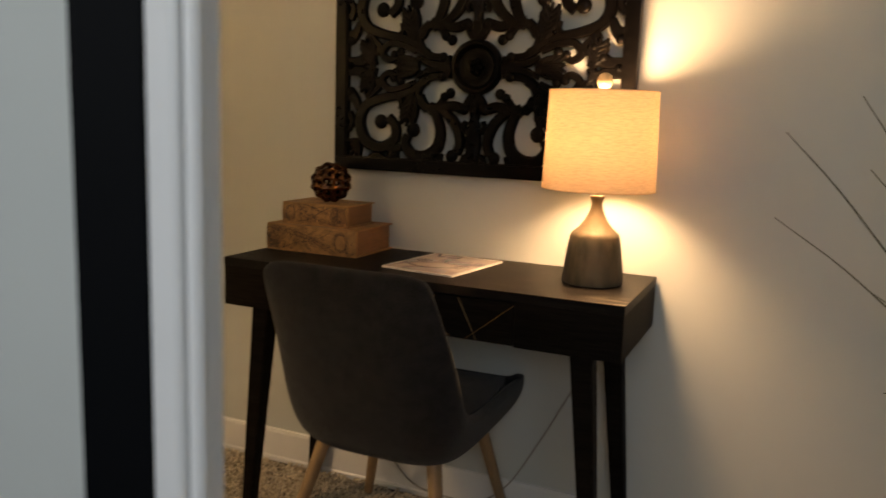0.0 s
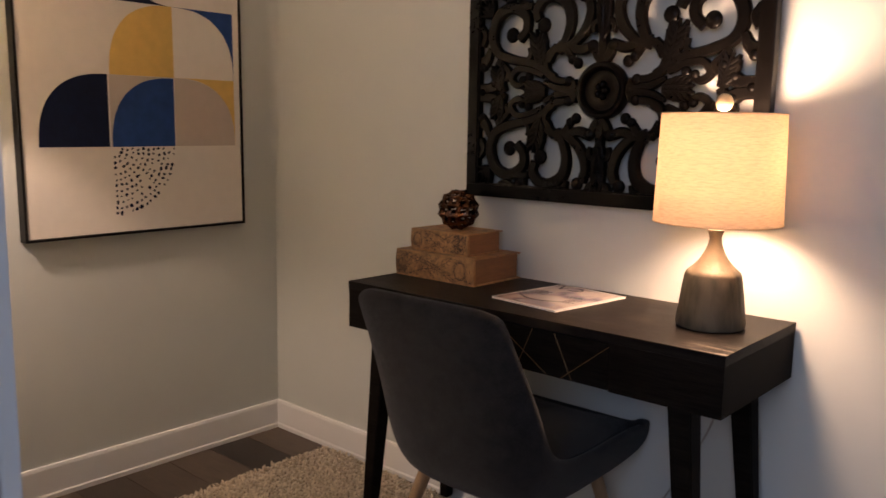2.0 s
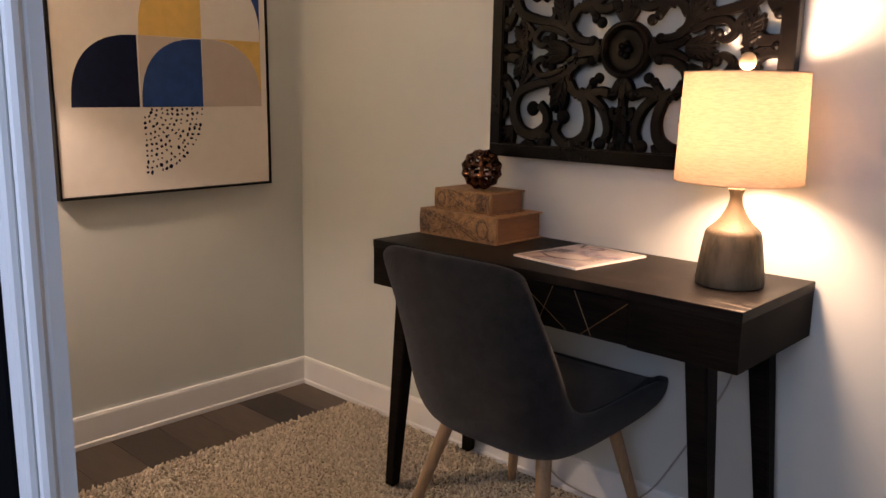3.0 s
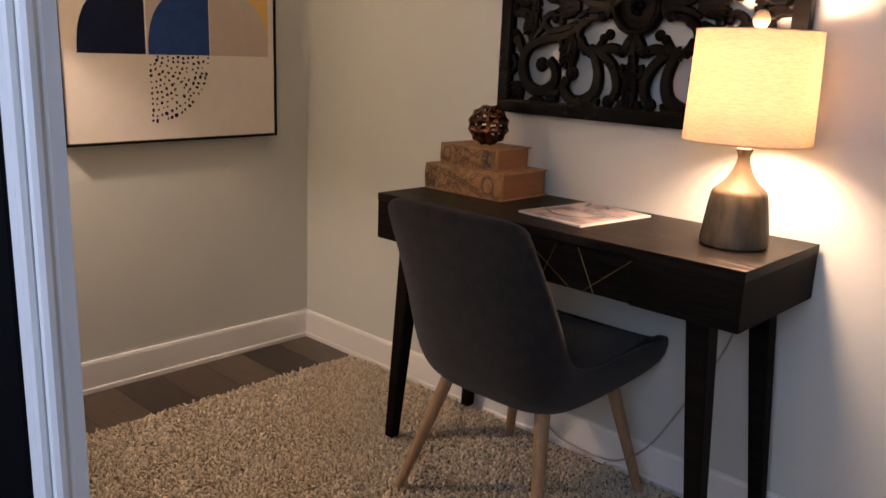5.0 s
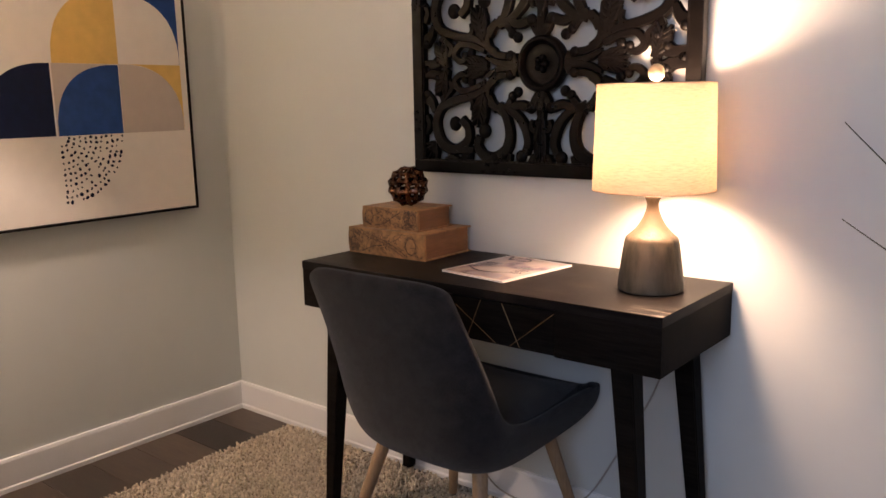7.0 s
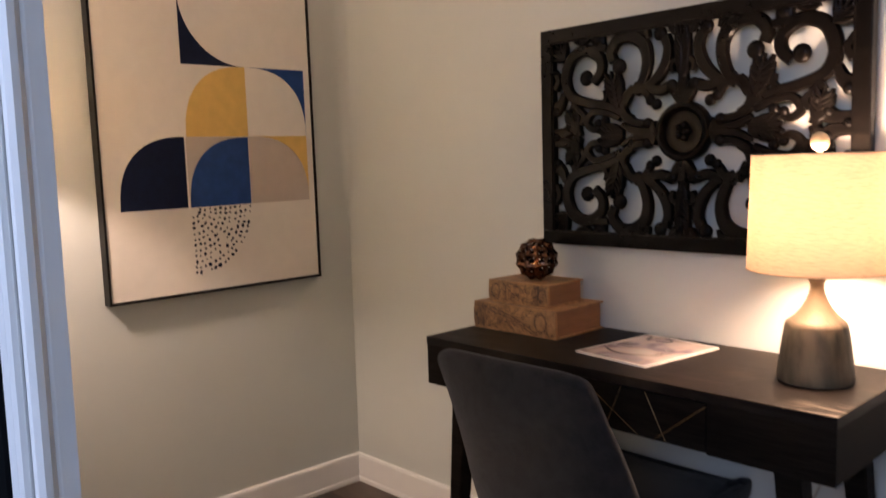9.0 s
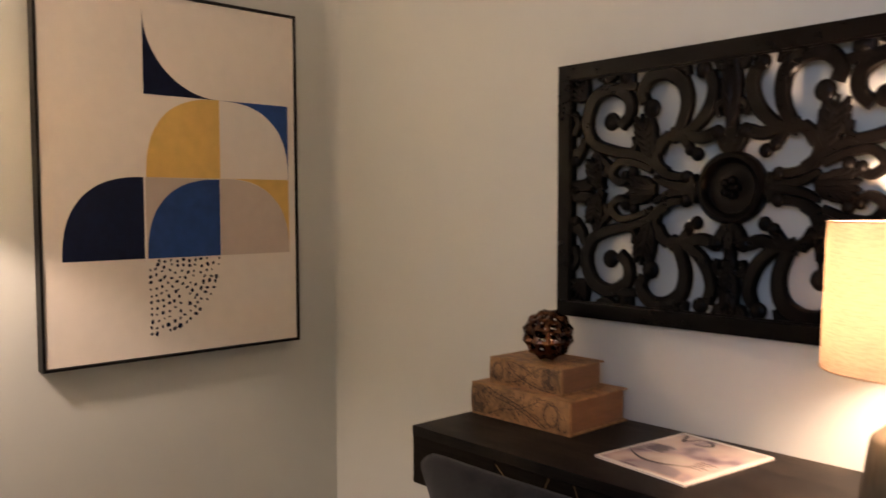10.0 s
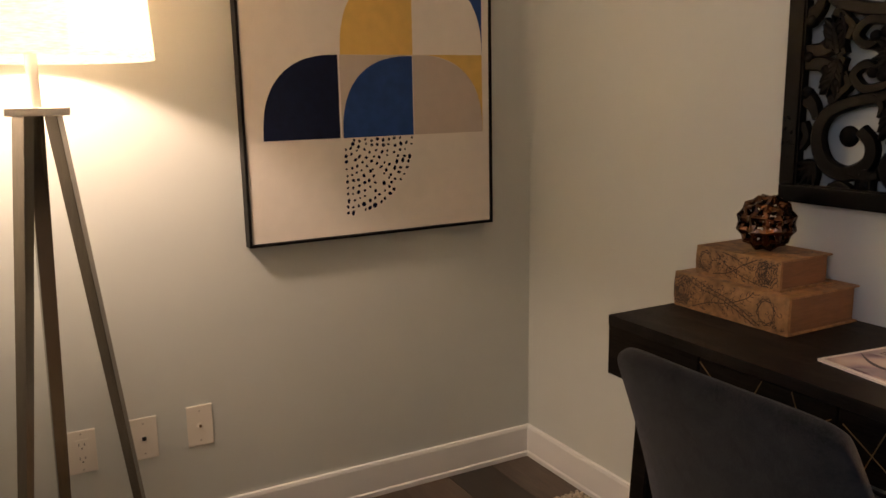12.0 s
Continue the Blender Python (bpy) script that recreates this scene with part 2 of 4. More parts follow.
baseboard_profile(0, 5.0, Matrix.Translation((EAST, NORTH, 0)) @ pose(0, 0, 0, 0, 0, 180), "baseboard_north", "white painted baseboard under the desk wall")
baseboard_profile(0, 1.63, Matrix.Translation((WEST, NORTH, 0)) @ pose(0, 0, 0, 0, 0, -90), "baseboard_west", "white painted baseboard under the painting")

def wall_corner():
    """The filled inner corner: sharp below, softly rounded above."""
    bm = bmesh.new()
    rows = []
    for z, r in ((0.108, 0.003), (0.80, 0.003), (0.98, 0.005), (1.06, 0.016), (1.16, 0.030), (1.40, 0.036), (1.80, 0.038), (HIGH, 0.038)):
        row = []
        for i in range(11):
            a = radians(180 - 9 * i)
            row.append(bm.verts.new((WEST + r + r * math.cos(a) + 0.0004, NORTH - r + r * math.sin(a) - 0.0004, z)))
        rows.append(row)
    for a, b in zip(rows, rows[1:]):
        for i in range(10):
            bm.faces.new((a[i], a[i + 1], b[i + 1], b[i]))
    bmesh.ops.recalc_face_normals(bm, faces=bm.faces[:])
    o = structure("wall_corner", bm, WALL, "softly rounded plastered inner corner")
    for q in o.data.polygons:
        q.use_smooth = True


wall_corner()

# doorway: a thin partition with a moulded white jamb and a black strip beside it
structure("wall_partition", box((WEST, 0.405, 0), (-0.404, 0.43, HIGH)), WALL, "thin pale painted partition beside the doorway")
structure("trim_black", prism([(-0.387, 0.375), (-0.341, 0.394), (-0.3405, 0.428), (-0.404, 0.428), (-0.404, 0.395)], (0, 0, 0), (1, 0, 0), (0, 1, 0), HIGH), BLACKDOOR, "black painted strip beside the white door casing")


def casing():
    prof = [(-0.340, 0.3975), (-0.324, 0.3995), (-0.3235, 0.3985)]
    prof += [(-0.322, 0.3965), (-0.318, 0.3965), (-0.3145, 0.399), (-0.3135, 0.403), (-0.316, 0.406), (-0.312, 0.405), (-0.307, 0.406), (-0.304, 0.410), (-0.304, 0.415), (-0.307, 0.419), (-0.306, 0.422), (-0.306, 0.434), (-0.340, 0.434)]
    bm = bmesh.new()
    lo = [bm.verts.new((x, y, 0)) for x, y in prof]
    hi = [bm.verts.new((x, y, 2.1)) for x, y in prof]
    n = len(prof)
    for i in range(n):
        bm.faces.new((lo[i], lo[(i + 1) % n], hi[(i + 1) % n], hi[i]))
    bm.faces.new(lo)
    bm.faces.new(list(reversed(hi)))
    bmesh.ops.recalc_face_normals(bm, faces=bm.faces[:])
    structure("door_casing", bm, TRIM, "white painted door casing with rounded beads")


casing()
structure("wall_header", box((-0.34, 0.405, 2.1), (0.56, 0.43, HIGH)), WALL, "pale painted wall over the doorway")
# out of view; narrows the opening to block window light from the desk wall
structure("wall_partition_end", box((0.56, 0.405, 0), (EAST, 0.43, HIGH)), WALL, "unseen pale painted partition, set in to limit window light")

# window
b = box((-1.2, SOUTH - 0.11, 1.30), (-1.14, SOUTH - 0.03, 2.25))
box((1.64, SOUTH - 0.11, 1.30), (1.7, SOUTH - 0.03, 2.25), bm=b)
box((-1.14, SOUTH - 0.11, 1.30), (1.64, SOUTH - 0.03, 1.36), bm=b)
box((-1.14, SOUTH - 0.11, 2.19), (1.64, SOUTH - 0.03, 2.25), bm=b)
structure("window_1", b, TRIM, "white painted window frame")


# ---- desk ----
def worn_top():
    """Black stain rubbed through to brown grain in streaks."""
    m = material("worn_black_top", (0.010, 0.008, 0.007), 0.44, vary=0.5, scale=26, bump=0.35, bump_scale=60, stretch=(0.6, 8, 8), spec=0.07)
    nt = m.node_tree
    b = nt.nodes["Principled BSDF"]
    src = b.inputs["Base Color"].links[0].from_socket
    tc, mp, n, n2, mul, r, mx = [nt.nodes.new("ShaderNode" + k) for k in ("TexCoord", "Mapping", "TexNoise", "TexNoise", "Math", "ValToRGB", "MixRGB")]
    mp.inputs["Scale"].default_value = (4, 28, 1)
    nt.links.new(tc.outputs["Object"], mp.inputs[0])
    nt.links.new(mp.outputs[0], n.inputs["Vector"])
    n.inputs["Scale"].default_value, n.inputs["Detail"].default_value = 1.6, 6
    nt.links.new(tc.outputs["Object"], n2.inputs["Vector"])
    n2.inputs["Scale"].default_value, n2.inputs["Detail"].default_value = 4.5, 2
    mul.operation = "MULTIPLY"
    nt.links.new(n.outputs[0], mul.inputs[0])
    nt.links.new(n2.outputs[0], mul.inputs[1])
    nt.links.new(mul.outputs[0], r.inputs[0])
    r.color_ramp.elements[0].position, r.color_ramp.elements[1].position = 0.25, 0.38
    nt.links.new(r.outputs[0], mx.inputs[0])
    nt.links.new(src, mx.inputs[1])
    mx.inputs[2].default_value = (0.026, 0.020, 0.015, 1)
    # scuffs along the grain at the front corner by the lamp
    sep, sx, sy, reg, n3, mp3, th, al, mx2 = [nt.nodes.new("ShaderNode" + k) for k in ("SeparateXYZ", "MapRange", "MapRange", "Math", "TexNoise", "Mapping", "ValToRGB", "Math", "MixRGB")]
    nt.links.new(tc.outputs["Object"], sep.inputs[0])
    for mrg, lo, hi, axis in ((sx, 0.42, 0.53, 0), (sy, -0.105, -0.160, 1)):
        mrg.inputs["From Min"].default_value, mrg.inputs["From Max"].default_value = lo, hi
        nt.links.new(sep.outputs[axis], mrg.inputs[0])
    reg.operation = al.operation = "MULTIPLY"
    nt.links.new(sx.outputs[0], reg.inputs[0])
    nt.links.new(sy.outputs[0], reg.inputs[1])
    mp3.inputs["Scale"].default_value = (14, 190, 1)
    nt.links.new(tc.outputs["Object"], mp3.inputs[0])
    nt.links.new(mp3.outputs[0], n3.inputs["Vector"])
    n3.inputs["Scale"].default_value, n3.inputs["Detail"].default_value = 1.0, 5
    nt.links.new(n3.outputs[0], th.inputs[0])
    th.color_ramp.elements[0].position, th.color_ramp.elements[1].position = 0.52, 0.60
    nt.links.new(reg.outputs[0], al.inputs[0])
    nt.links.new(th.outputs[0], al.inputs[1])
    geo, up, on = [nt.nodes.new("ShaderNode" + k) for k in ("NewGeometry", "SeparateXYZ", "Math")]
    nt.links.new(geo.outputs["True Normal"], up.inputs[0])
    on.operation = "MULTIPLY"
    nt.links.new(up.outputs[2], on.inputs[0])
    nt.links.new(al.outputs[0], on.inputs[1])
    on.use_clamp = True
    nt.links.new(on.outputs[0], mx2.inputs[0])
    nt.links.new(mx.outputs[0], mx2.inputs[1])
    mx2.inputs[2].default_value = (0.27, 0.23, 0.185, 1)
    nt.links.new(mx2.outputs[0], b.inputs["Base Color"])
    return m


def desk():
    x0, x1, y0, y1, zb, zt = -1.328, -0.247, 1.693, 2.092, 0.630, 0.760
    d = empty("desk", ((x0 + x1) / 2, (y0 + y1) / 2, 0.03), "black-stained wooden writing desk with brass inlaid lines on rug", "desk")
    inv = d.matrix_world.inverted()

    def p(name, bm, mat, label=""):
        bm.transform(inv)
        return part(name, bm, mat, d, label)
    b = box((x0, y0, zt - 0.022), (x1, y1, zt), 0.0014)
    p("desktop", b, worn_top(), "black desktop with worn brownish grain")
    b = box((x0 + 0.001, y0 + 0.001, zb), (-1.076, y1 - 0.001, zt - 0.022), 0.002)
    box((-0.499, y0 + 0.001, zb), (x1 - 0.001, y1 - 0.001, zt - 0.022), 0.002, bm=b)
    box((-1.076, y0 + 0.02, zb), (-0.499, y1 - 0.001, zt - 0.023), bm=b)
    p("case", b, DESK)
    for k, (a, c) in enumerate(((-1.073, -0.7895), (-0.7855, -0.502))):
        dr = p("drawer", box((a, y0 + 0.004, zb + 0.002), (c, y0 + 0.021, zt - 0.025), 0.002), DESK, "black drawer front with thin brass inlay lines")
        cx = -0.7875
        lines = [((-0.285, 0.728), (-0.164, 0.631)), ((-0.145, 0.733), (-0.195, 0.634)), ((-0.085, 0.733), (-0.043, 0.634)), ((-0.010, 0.712), (-0.128, 0.634))]
        for (u0, v0), (u1, v1) in lines:
            s = 1 if k == 0 else -1
            a0, a1 = Vector((cx + s * u0, y0 + 0.0038, v0)), Vector((cx + s * u1, y0 + 0.0038, v1))
            b = tube([a0, a1], 0.0011, 6)
            b.transform(inv)
            part("inlay", b, BRASS, dr, "thin brass inlay line")
    for sx, sy in ((-1, -1), (1, -1), (-1, 1), (1, 1)):
        tx = -1.220 if sx < 0 else -0.342
        fx = -1.266 if sx < 0 else -0.284
        ty, fy = (1.732, 1.715) if sy < 0 else (2.045, 2.055)
        p("leg", taper((fx, fy, 0.022), (tx, ty, 0.630), 0.032, 0.052, 0.003), DESK)
    return d


desk()


# ---- chair ----
def chair():
    c = empty("chair", (-0.812, 1.765, 0.022), "charcoal upholstered chair with pale oak legs on rug", "chair")
    rows = [  # y, z, half width, wing forward, wing up, squareness of the section
        (0.286, 0.444, 0.200, -0.004, 0.012, 5.0), (0.326, 0.414, 0.220, -0.004, 0.032, 6.0), (0.322, 0.364, 0.226, 0.0, 0.074, 7.0), (0.230, 0.334, 0.229, 0.002, 0.108, 6.0), (0.085, 0.318, 0.232, 0.004, 0.122, 5.0),
        (-0.060, 0.312, 0.237, 0.015, 0.128, 4.5), (-0.150, 0.320, 0.240, 0.035, 0.142, 4.0), (-0.210, 0.358, 0.243, 0.050, 0.138, 3.5), (-0.243, 0.440, 0.243, 0.056, 0.110, 3.0),
        (-0.268, 0.530, 0.240, 0.056, 0.072, 2.6), (-0.292, 0.620, 0.234, 0.050, 0.042, 2.6), (-0.315, 0.705, 0.226, 0.038, 0.018, 2.6), (-0.335, 0.780, 0.218, 0.028, -0.004, 2.6), (-0.345, 0.824, 0.208, 0.022, -0.026, 2.6)]
    bm = bmesh.new()
    nv = 20
    grid = []
    for y, z, hw, fy, uz, sq in rows:
        line = []
        for j in range(nv + 1):
            v = -1 + 2 * j / nv
            e = abs(v) ** sq
            turn = 1.25 + 0.09 * (sq - 2.6)
            line.append(bm.verts.new((hw * math.sin(v * turn) / math.sin(turn), y + fy * e, z - 0.022 + uz * (e if uz > 0 else abs(v) ** 5))))
        grid.append(line)
    for a, b in zip(grid, grid[1:]):
        for j in range(nv):
            bm.faces.new((a[j], b[j], b[j + 1], a[j + 1]))
    bmesh.ops.recalc_face_normals(bm, faces=bm.faces[:])
    if grid[5][10].link_faces[0].normal.z > 0:
        bmesh.ops.reverse_faces(bm, faces=bm.faces[:])
    shell = part("shell", bm, FELT, c, "charcoal grey felt seat shell")
    for q in shell.data.polygons:
        q.use_smooth = True
    so = shell.modifiers.new("thick", "SOLIDIFY")
    so.thickness, so.offset = 0.030, -1
    su = shell.modifiers.new("round", "SUBSURF")
    su.levels = su.render_levels = 2
    # cushion
    bm = bmesh.new()
    grid = []
    for i in range(11):
        u = i / 10
        y = 0.285 - 0.475 * u
        line = []
        for j in range(11):
            v = -1 + 2 * j / 10
            edge = max(abs(v), abs(2 * u - 1)) ** 6
            line.append(bm.verts.new((v * (0.178 + 0.03 * math.sin(math.pi * u)), y, 0.405 + 0.028 * (1 - edge) + 0.012 * abs(v) ** 3)))
        grid.append(line)
    for a, b in zip(grid, grid[1:]):
        for j in range(10):
            bm.faces.new((a[j], a[j + 1], b[j + 1], b[j]))
    ret = bmesh.ops.extrude_face_region(bm, geom=bm.faces[:])
    for v in [g for g in ret["geom"] if isinstance(g, bmesh.types.BMVert)]:
        v.co.z -= 0.055 if abs(v.co.x) < 0.17 else 0.03
    bmesh.ops.recalc_face_normals(bm, faces=bm.faces[:])
    seat = part("seat", bm, FELT, c, "dark charcoal felt seat pad", smooth=True)
    for sx in (-1, 1):
        for sy, ty in ((-1, -0.125), (1, 0.155)):
            leg = part("leg", taper((sx * 0.225, sy * 0.232 + 0.0, 0.0), (sx * 0.145, ty, 0.345), 0.026, 0.039, 0, None, 20), OAK, c, "round tapered pale oak leg", smooth=True)
            q = lambda k: (sx * (0.225 + (0.145 - 0.225) * k), sy * 0.232 + (ty - sy * 0.232) * k, 0.345 * k)
            if sx > 0 and sy < 0:
                part("ferrule", taper(q(0.95), q(1.03), 0.0405, 0.041, 0, None, 20), METALBLACK, leg, "black metal leg socket", smooth=True)
    return c


chair()


# ---- table lamp ----
def table_lamp():
    x, y, z = -0.375, 1.913, 0.760
    t = empty("table_lamp", (x, y, z), "lit table lamp with linen shade and antiqued base on desk", "lamp")
    prof = [(0.062, 0.0), (0.067, 0.003), (0.068, 0.012), (0.0665, 0.026), (0.0590, 0.090), (0.0552, 0.116), (0.0525, 0.1235), (0.0470, 0.1290), (0.0370, 0.1390), (0.0275, 0.1520), (0.0195, 0.1680), (0.0140, 0.1830), (0.0118, 0.1960), (0.013, 0.205), (0.016, 0.212), (0.016, 0.216), (0.004, 0.218)]
    part("base", lathe([(0.004, 0)] + [(r * 1.10, h) for r, h in prof], 48), LAMPBASE, t, "dark antiqued metal bottle shaped lamp base", smooth=True)
    part("stem", lathe([(0.004, 0.216), (0.004, 0.5)], 12), BRASS, t)
    r0, r1, h0, h1 = 0.136, 0.129, 0.231, 0.467
    b = bmesh.new()
    n = 64
    rings = []
    for r, h in ((r0, h0), (r1, h1), (r1 - 0.0015, h1), (r0 - 0.0015, h0)):
        rings.append([b.verts.new((r * math.cos(2 * math.pi * i / n), r * math.sin(2 * math.pi * i / n), h)) for i in range(n)])
    for k in range(4):
        a, c = rings[k], rings[(k + 1) % 4]
        for i in range(n):
            b.faces.new((a[i], a[(i + 1) % n], c[(i + 1) % n], c[i]))
    part("shade", b, LINEN, t, "warm glowing linen drum shade", smooth=True)
    for rr, hh in ((r0, h0 + 0.001), (r1, h1 - 0.001)):
        part("rim", tube([((rr + 0.0004) * math.cos(2 * math.pi * i / 48), (rr + 0.0004) * math.sin(2 * math.pi * i / 48), hh) for i in range(49)], 0.0013, 6), LINENTRIM, t, "rolled linen rim")
    part("harp", tube([(0.0, 0, 0.25), (0.045, 0, 0.30), (0.05, 0, 0.38), (0.03, 0, 0.45), (0, 0, 0.466), (-0.03, 0, 0.45), (-0.05, 0, 0.38), (-0.045, 0, 0.30), (0.0, 0, 0.25)], 0.0015, 6), BRASS, t)
    part("finial", lathe([(0.004, 0.464), (0.006, 0.468), (0.005, 0.471), (0.013, 0.475), (0.0175, 0.484), (0.018, 0.492), (0.014, 0.503), (0.006, 0.5085), (0.001, 0.509)], 24), FINIAL, t, "round pale metal finial", smooth=True)
    part("bulb", lathe([(0.012, 0.295), (0.014, 0.325), (0.026, 0.355), (0.029, 0.375), (0.024, 0.397), (0.012, 0.409), (0.001, 0.412)], 20), BULB, t, "lit warm bulb", smooth=True).visible_shadow = False
    lamp("table_lamp_light", "POINT", BULB_POWER, WARM, Matrix.Translation((x, y, z + 0.372)), r=0.055)
    return t


def lamp_base_material():
    """Dark mottled patina below, rubbed to pale bronze above the shoulder with an uneven edge."""
    m = material("antiqued_bronze", (0.078, 0.066, 0.044), 0.58, 0.0, vary=0.5, scale=20, bump=0.8, bump_scale=60, dark=(0.010, 0.009, 0.007), spec=0.3, stretch=(2, 2, 0.55))
    nt = m.node_tree
    b = nt.nodes["Principled BSDF"]
    src = b.inputs["Base Color"].links[0].from_socket
    tc, sep, n, ad, mr, mx, mp = [nt.nodes.new("ShaderNode" + k) for k in ("TexCoord", "SeparateXYZ", "TexNoise", "Math", "MapRange", "MixRGB", "Mapping")]
    nt.links.new(tc.outputs["Object"], sep.inputs[0])
    mp.inputs["Scale"].default_value = (1, 1, 0.35)
    nt.links.new(tc.outputs["Object"], mp.inputs[0])
    nt.links.new(mp.outputs[0], n.inputs["Vector"])
    n.inputs["Scale"].default_value, n.inputs["Detail"].default_value = 30, 6
    ad.operation = "MULTIPLY_ADD"
    ad.inputs[1].default_value = 0.075
    nt.links.new(n.outputs[0], ad.inputs[0])
    nt.links.new(sep.outputs[2], ad.inputs[2])
    mr.inputs["From Min"].default_value, mr.inputs["From Max"].default_value = 0.148, 0.164
    nt.links.new(ad.outputs[0], mr.inputs[0])
    nt.links.new(mr.outputs[0], mx.inputs[0])
    nt.links.new(src, mx.inputs[1])
    mx.inputs[2].default_value = (0.115, 0.088, 0.058, 1)
    nt.links.new(mx.outputs[0], b.inputs["Base Color"])
    half = nt.nodes.new("ShaderNodeMath")
    half.operation = "MULTIPLY"
    half.inputs[1].default_value = 0.4
    nt.links.new(mr.outputs[0], half.inputs[0])
    nt.links.new(half.outputs[0], b.inputs["Metallic"])
    return m


LAMPBASE = lamp_base_material()
LINEN = shade_cloth("linen_shade", (0.72, 0.60, 0.45), (0.52, 0.43, 0.335), 0.5)
FINIAL = material("champagne_metal", (0.60, 0.47, 0.32), 0.42, 0.5, vary=0.1)
LINENTRIM = material("linen_trim", (0.55, 0.42, 0.28), 0.8)
LINEN_WHITE = shade_cloth("white_shade", (0.8, 0.76, 0.68), (0.95, 0.87, 0.72), 0.75)
BULB = glow("bulb_glow", (1.0, 0.72, 0.4), 12.0)
table_lamp()


# ---- floor lamp ----
def floor_lamp():
    x, y = -1.925, 0.668
    t = empty("floor_lamp", (x, y, 0.0), "lit tripod floor lamp with white drum shade beside wall", "lamp")
    r0, r1, h0, h1 = 0.240, 0.224, 1.306, 1.612
    b = bmesh.new()
    n = 64
    rings = []
    for r, h in ((r0, h0), (r1, h1), (r1 - 0.0015, h1), (r0 - 0.0015, h0)):
        rings.append([b.verts.new((r * math.cos(2 * math.pi * i / n), r * math.sin(2 * math.pi * i / n), h)) for i in range(n)])
    for k in range(4):
        a, c = rings[k], rings[(k + 1) % 4]
        for i in range(n):
            b.faces.new((a[i], a[(i + 1) % n], c[(i + 1) % n], c[i]))
    part("shade", b, LINEN_WHITE, t, "bright white fabric drum shade", smooth=True)
    part("stem", lathe([(0.012, 1.210), (0.012, 1.36), (0.004, 1.362)], 16), NICKEL, t, smooth=True)
    part("harp", tube([(0.0, 0, 1.35), (0.05, 0, 1.40), (0.055, 0, 1.50), (0, 0, 1.60), (-0.055, 0, 1.50), (-0.05, 0, 1.40), (0.0, 0, 1.35)], 0.002, 6), NICKEL, t)
    part("spider", box((-0.223, -0.003, 1.600), (0.223, 0.003, 1.604)), NICKEL, t)
    part("plate", box((-0.060, -0.060, 1.194), (0.060, 0.060, 1.210), 0.002), NICKEL, t, "square satin metal top plate")
    for deg in (112, 232, 352):
        cs, sn = math.cos(radians(deg)), math.sin(radians(deg))
        d = Vector((-cs, sn, 0))
        side = Vector((-d.y, d.x, 0))
        top, foot = d * 0.033 + Vector((0, 0, 1.194)), d * 0.175
        bm = bmesh.new()
        vs = []
        for p, w in ((foot, 0.0115), (top, 0.0180)):
            vs.append([bm.verts.new(p + side * (a * w) + d * (c * w * 0.7)) for a, c in ((-1, -1), (1, -1), (1, 1), (-1, 1))])
        for i in range(4):
            bm.faces.new((vs[0][i], vs[0][(i + 1) % 4], vs[1][(i + 1) % 4], vs[1][i]))
        bm.faces.new(vs[0])
        bm.faces.new(vs[1])
        bmesh.ops.recalc_face_normals(bm, faces=bm.faces[:])
        bmesh.ops.bevel(bm, geom=bm.edges[:], offset=0.001, segments=1, affect="EDGES")
        part("leg", bm, STEEL, t, "flat brushed dark metal leg")
    part("bulb", lathe([(0.012, 1.37), (0.014, 1.39), (0.028, 1.42), (0.031, 1.44), (0.026, 1.462), (0.012, 1.474), (0.001, 1.477)], 20), BULB, t, "lit warm bulb", smooth=True).visible_shadow = False
    lamp("floor_lamp_light", "POINT", FLOOR_BULB_POWER, (1.0, 0.83, 0.64), Matrix.Translation((x, y, 1.46)), r=0.04)
    return t


floor_lamp()


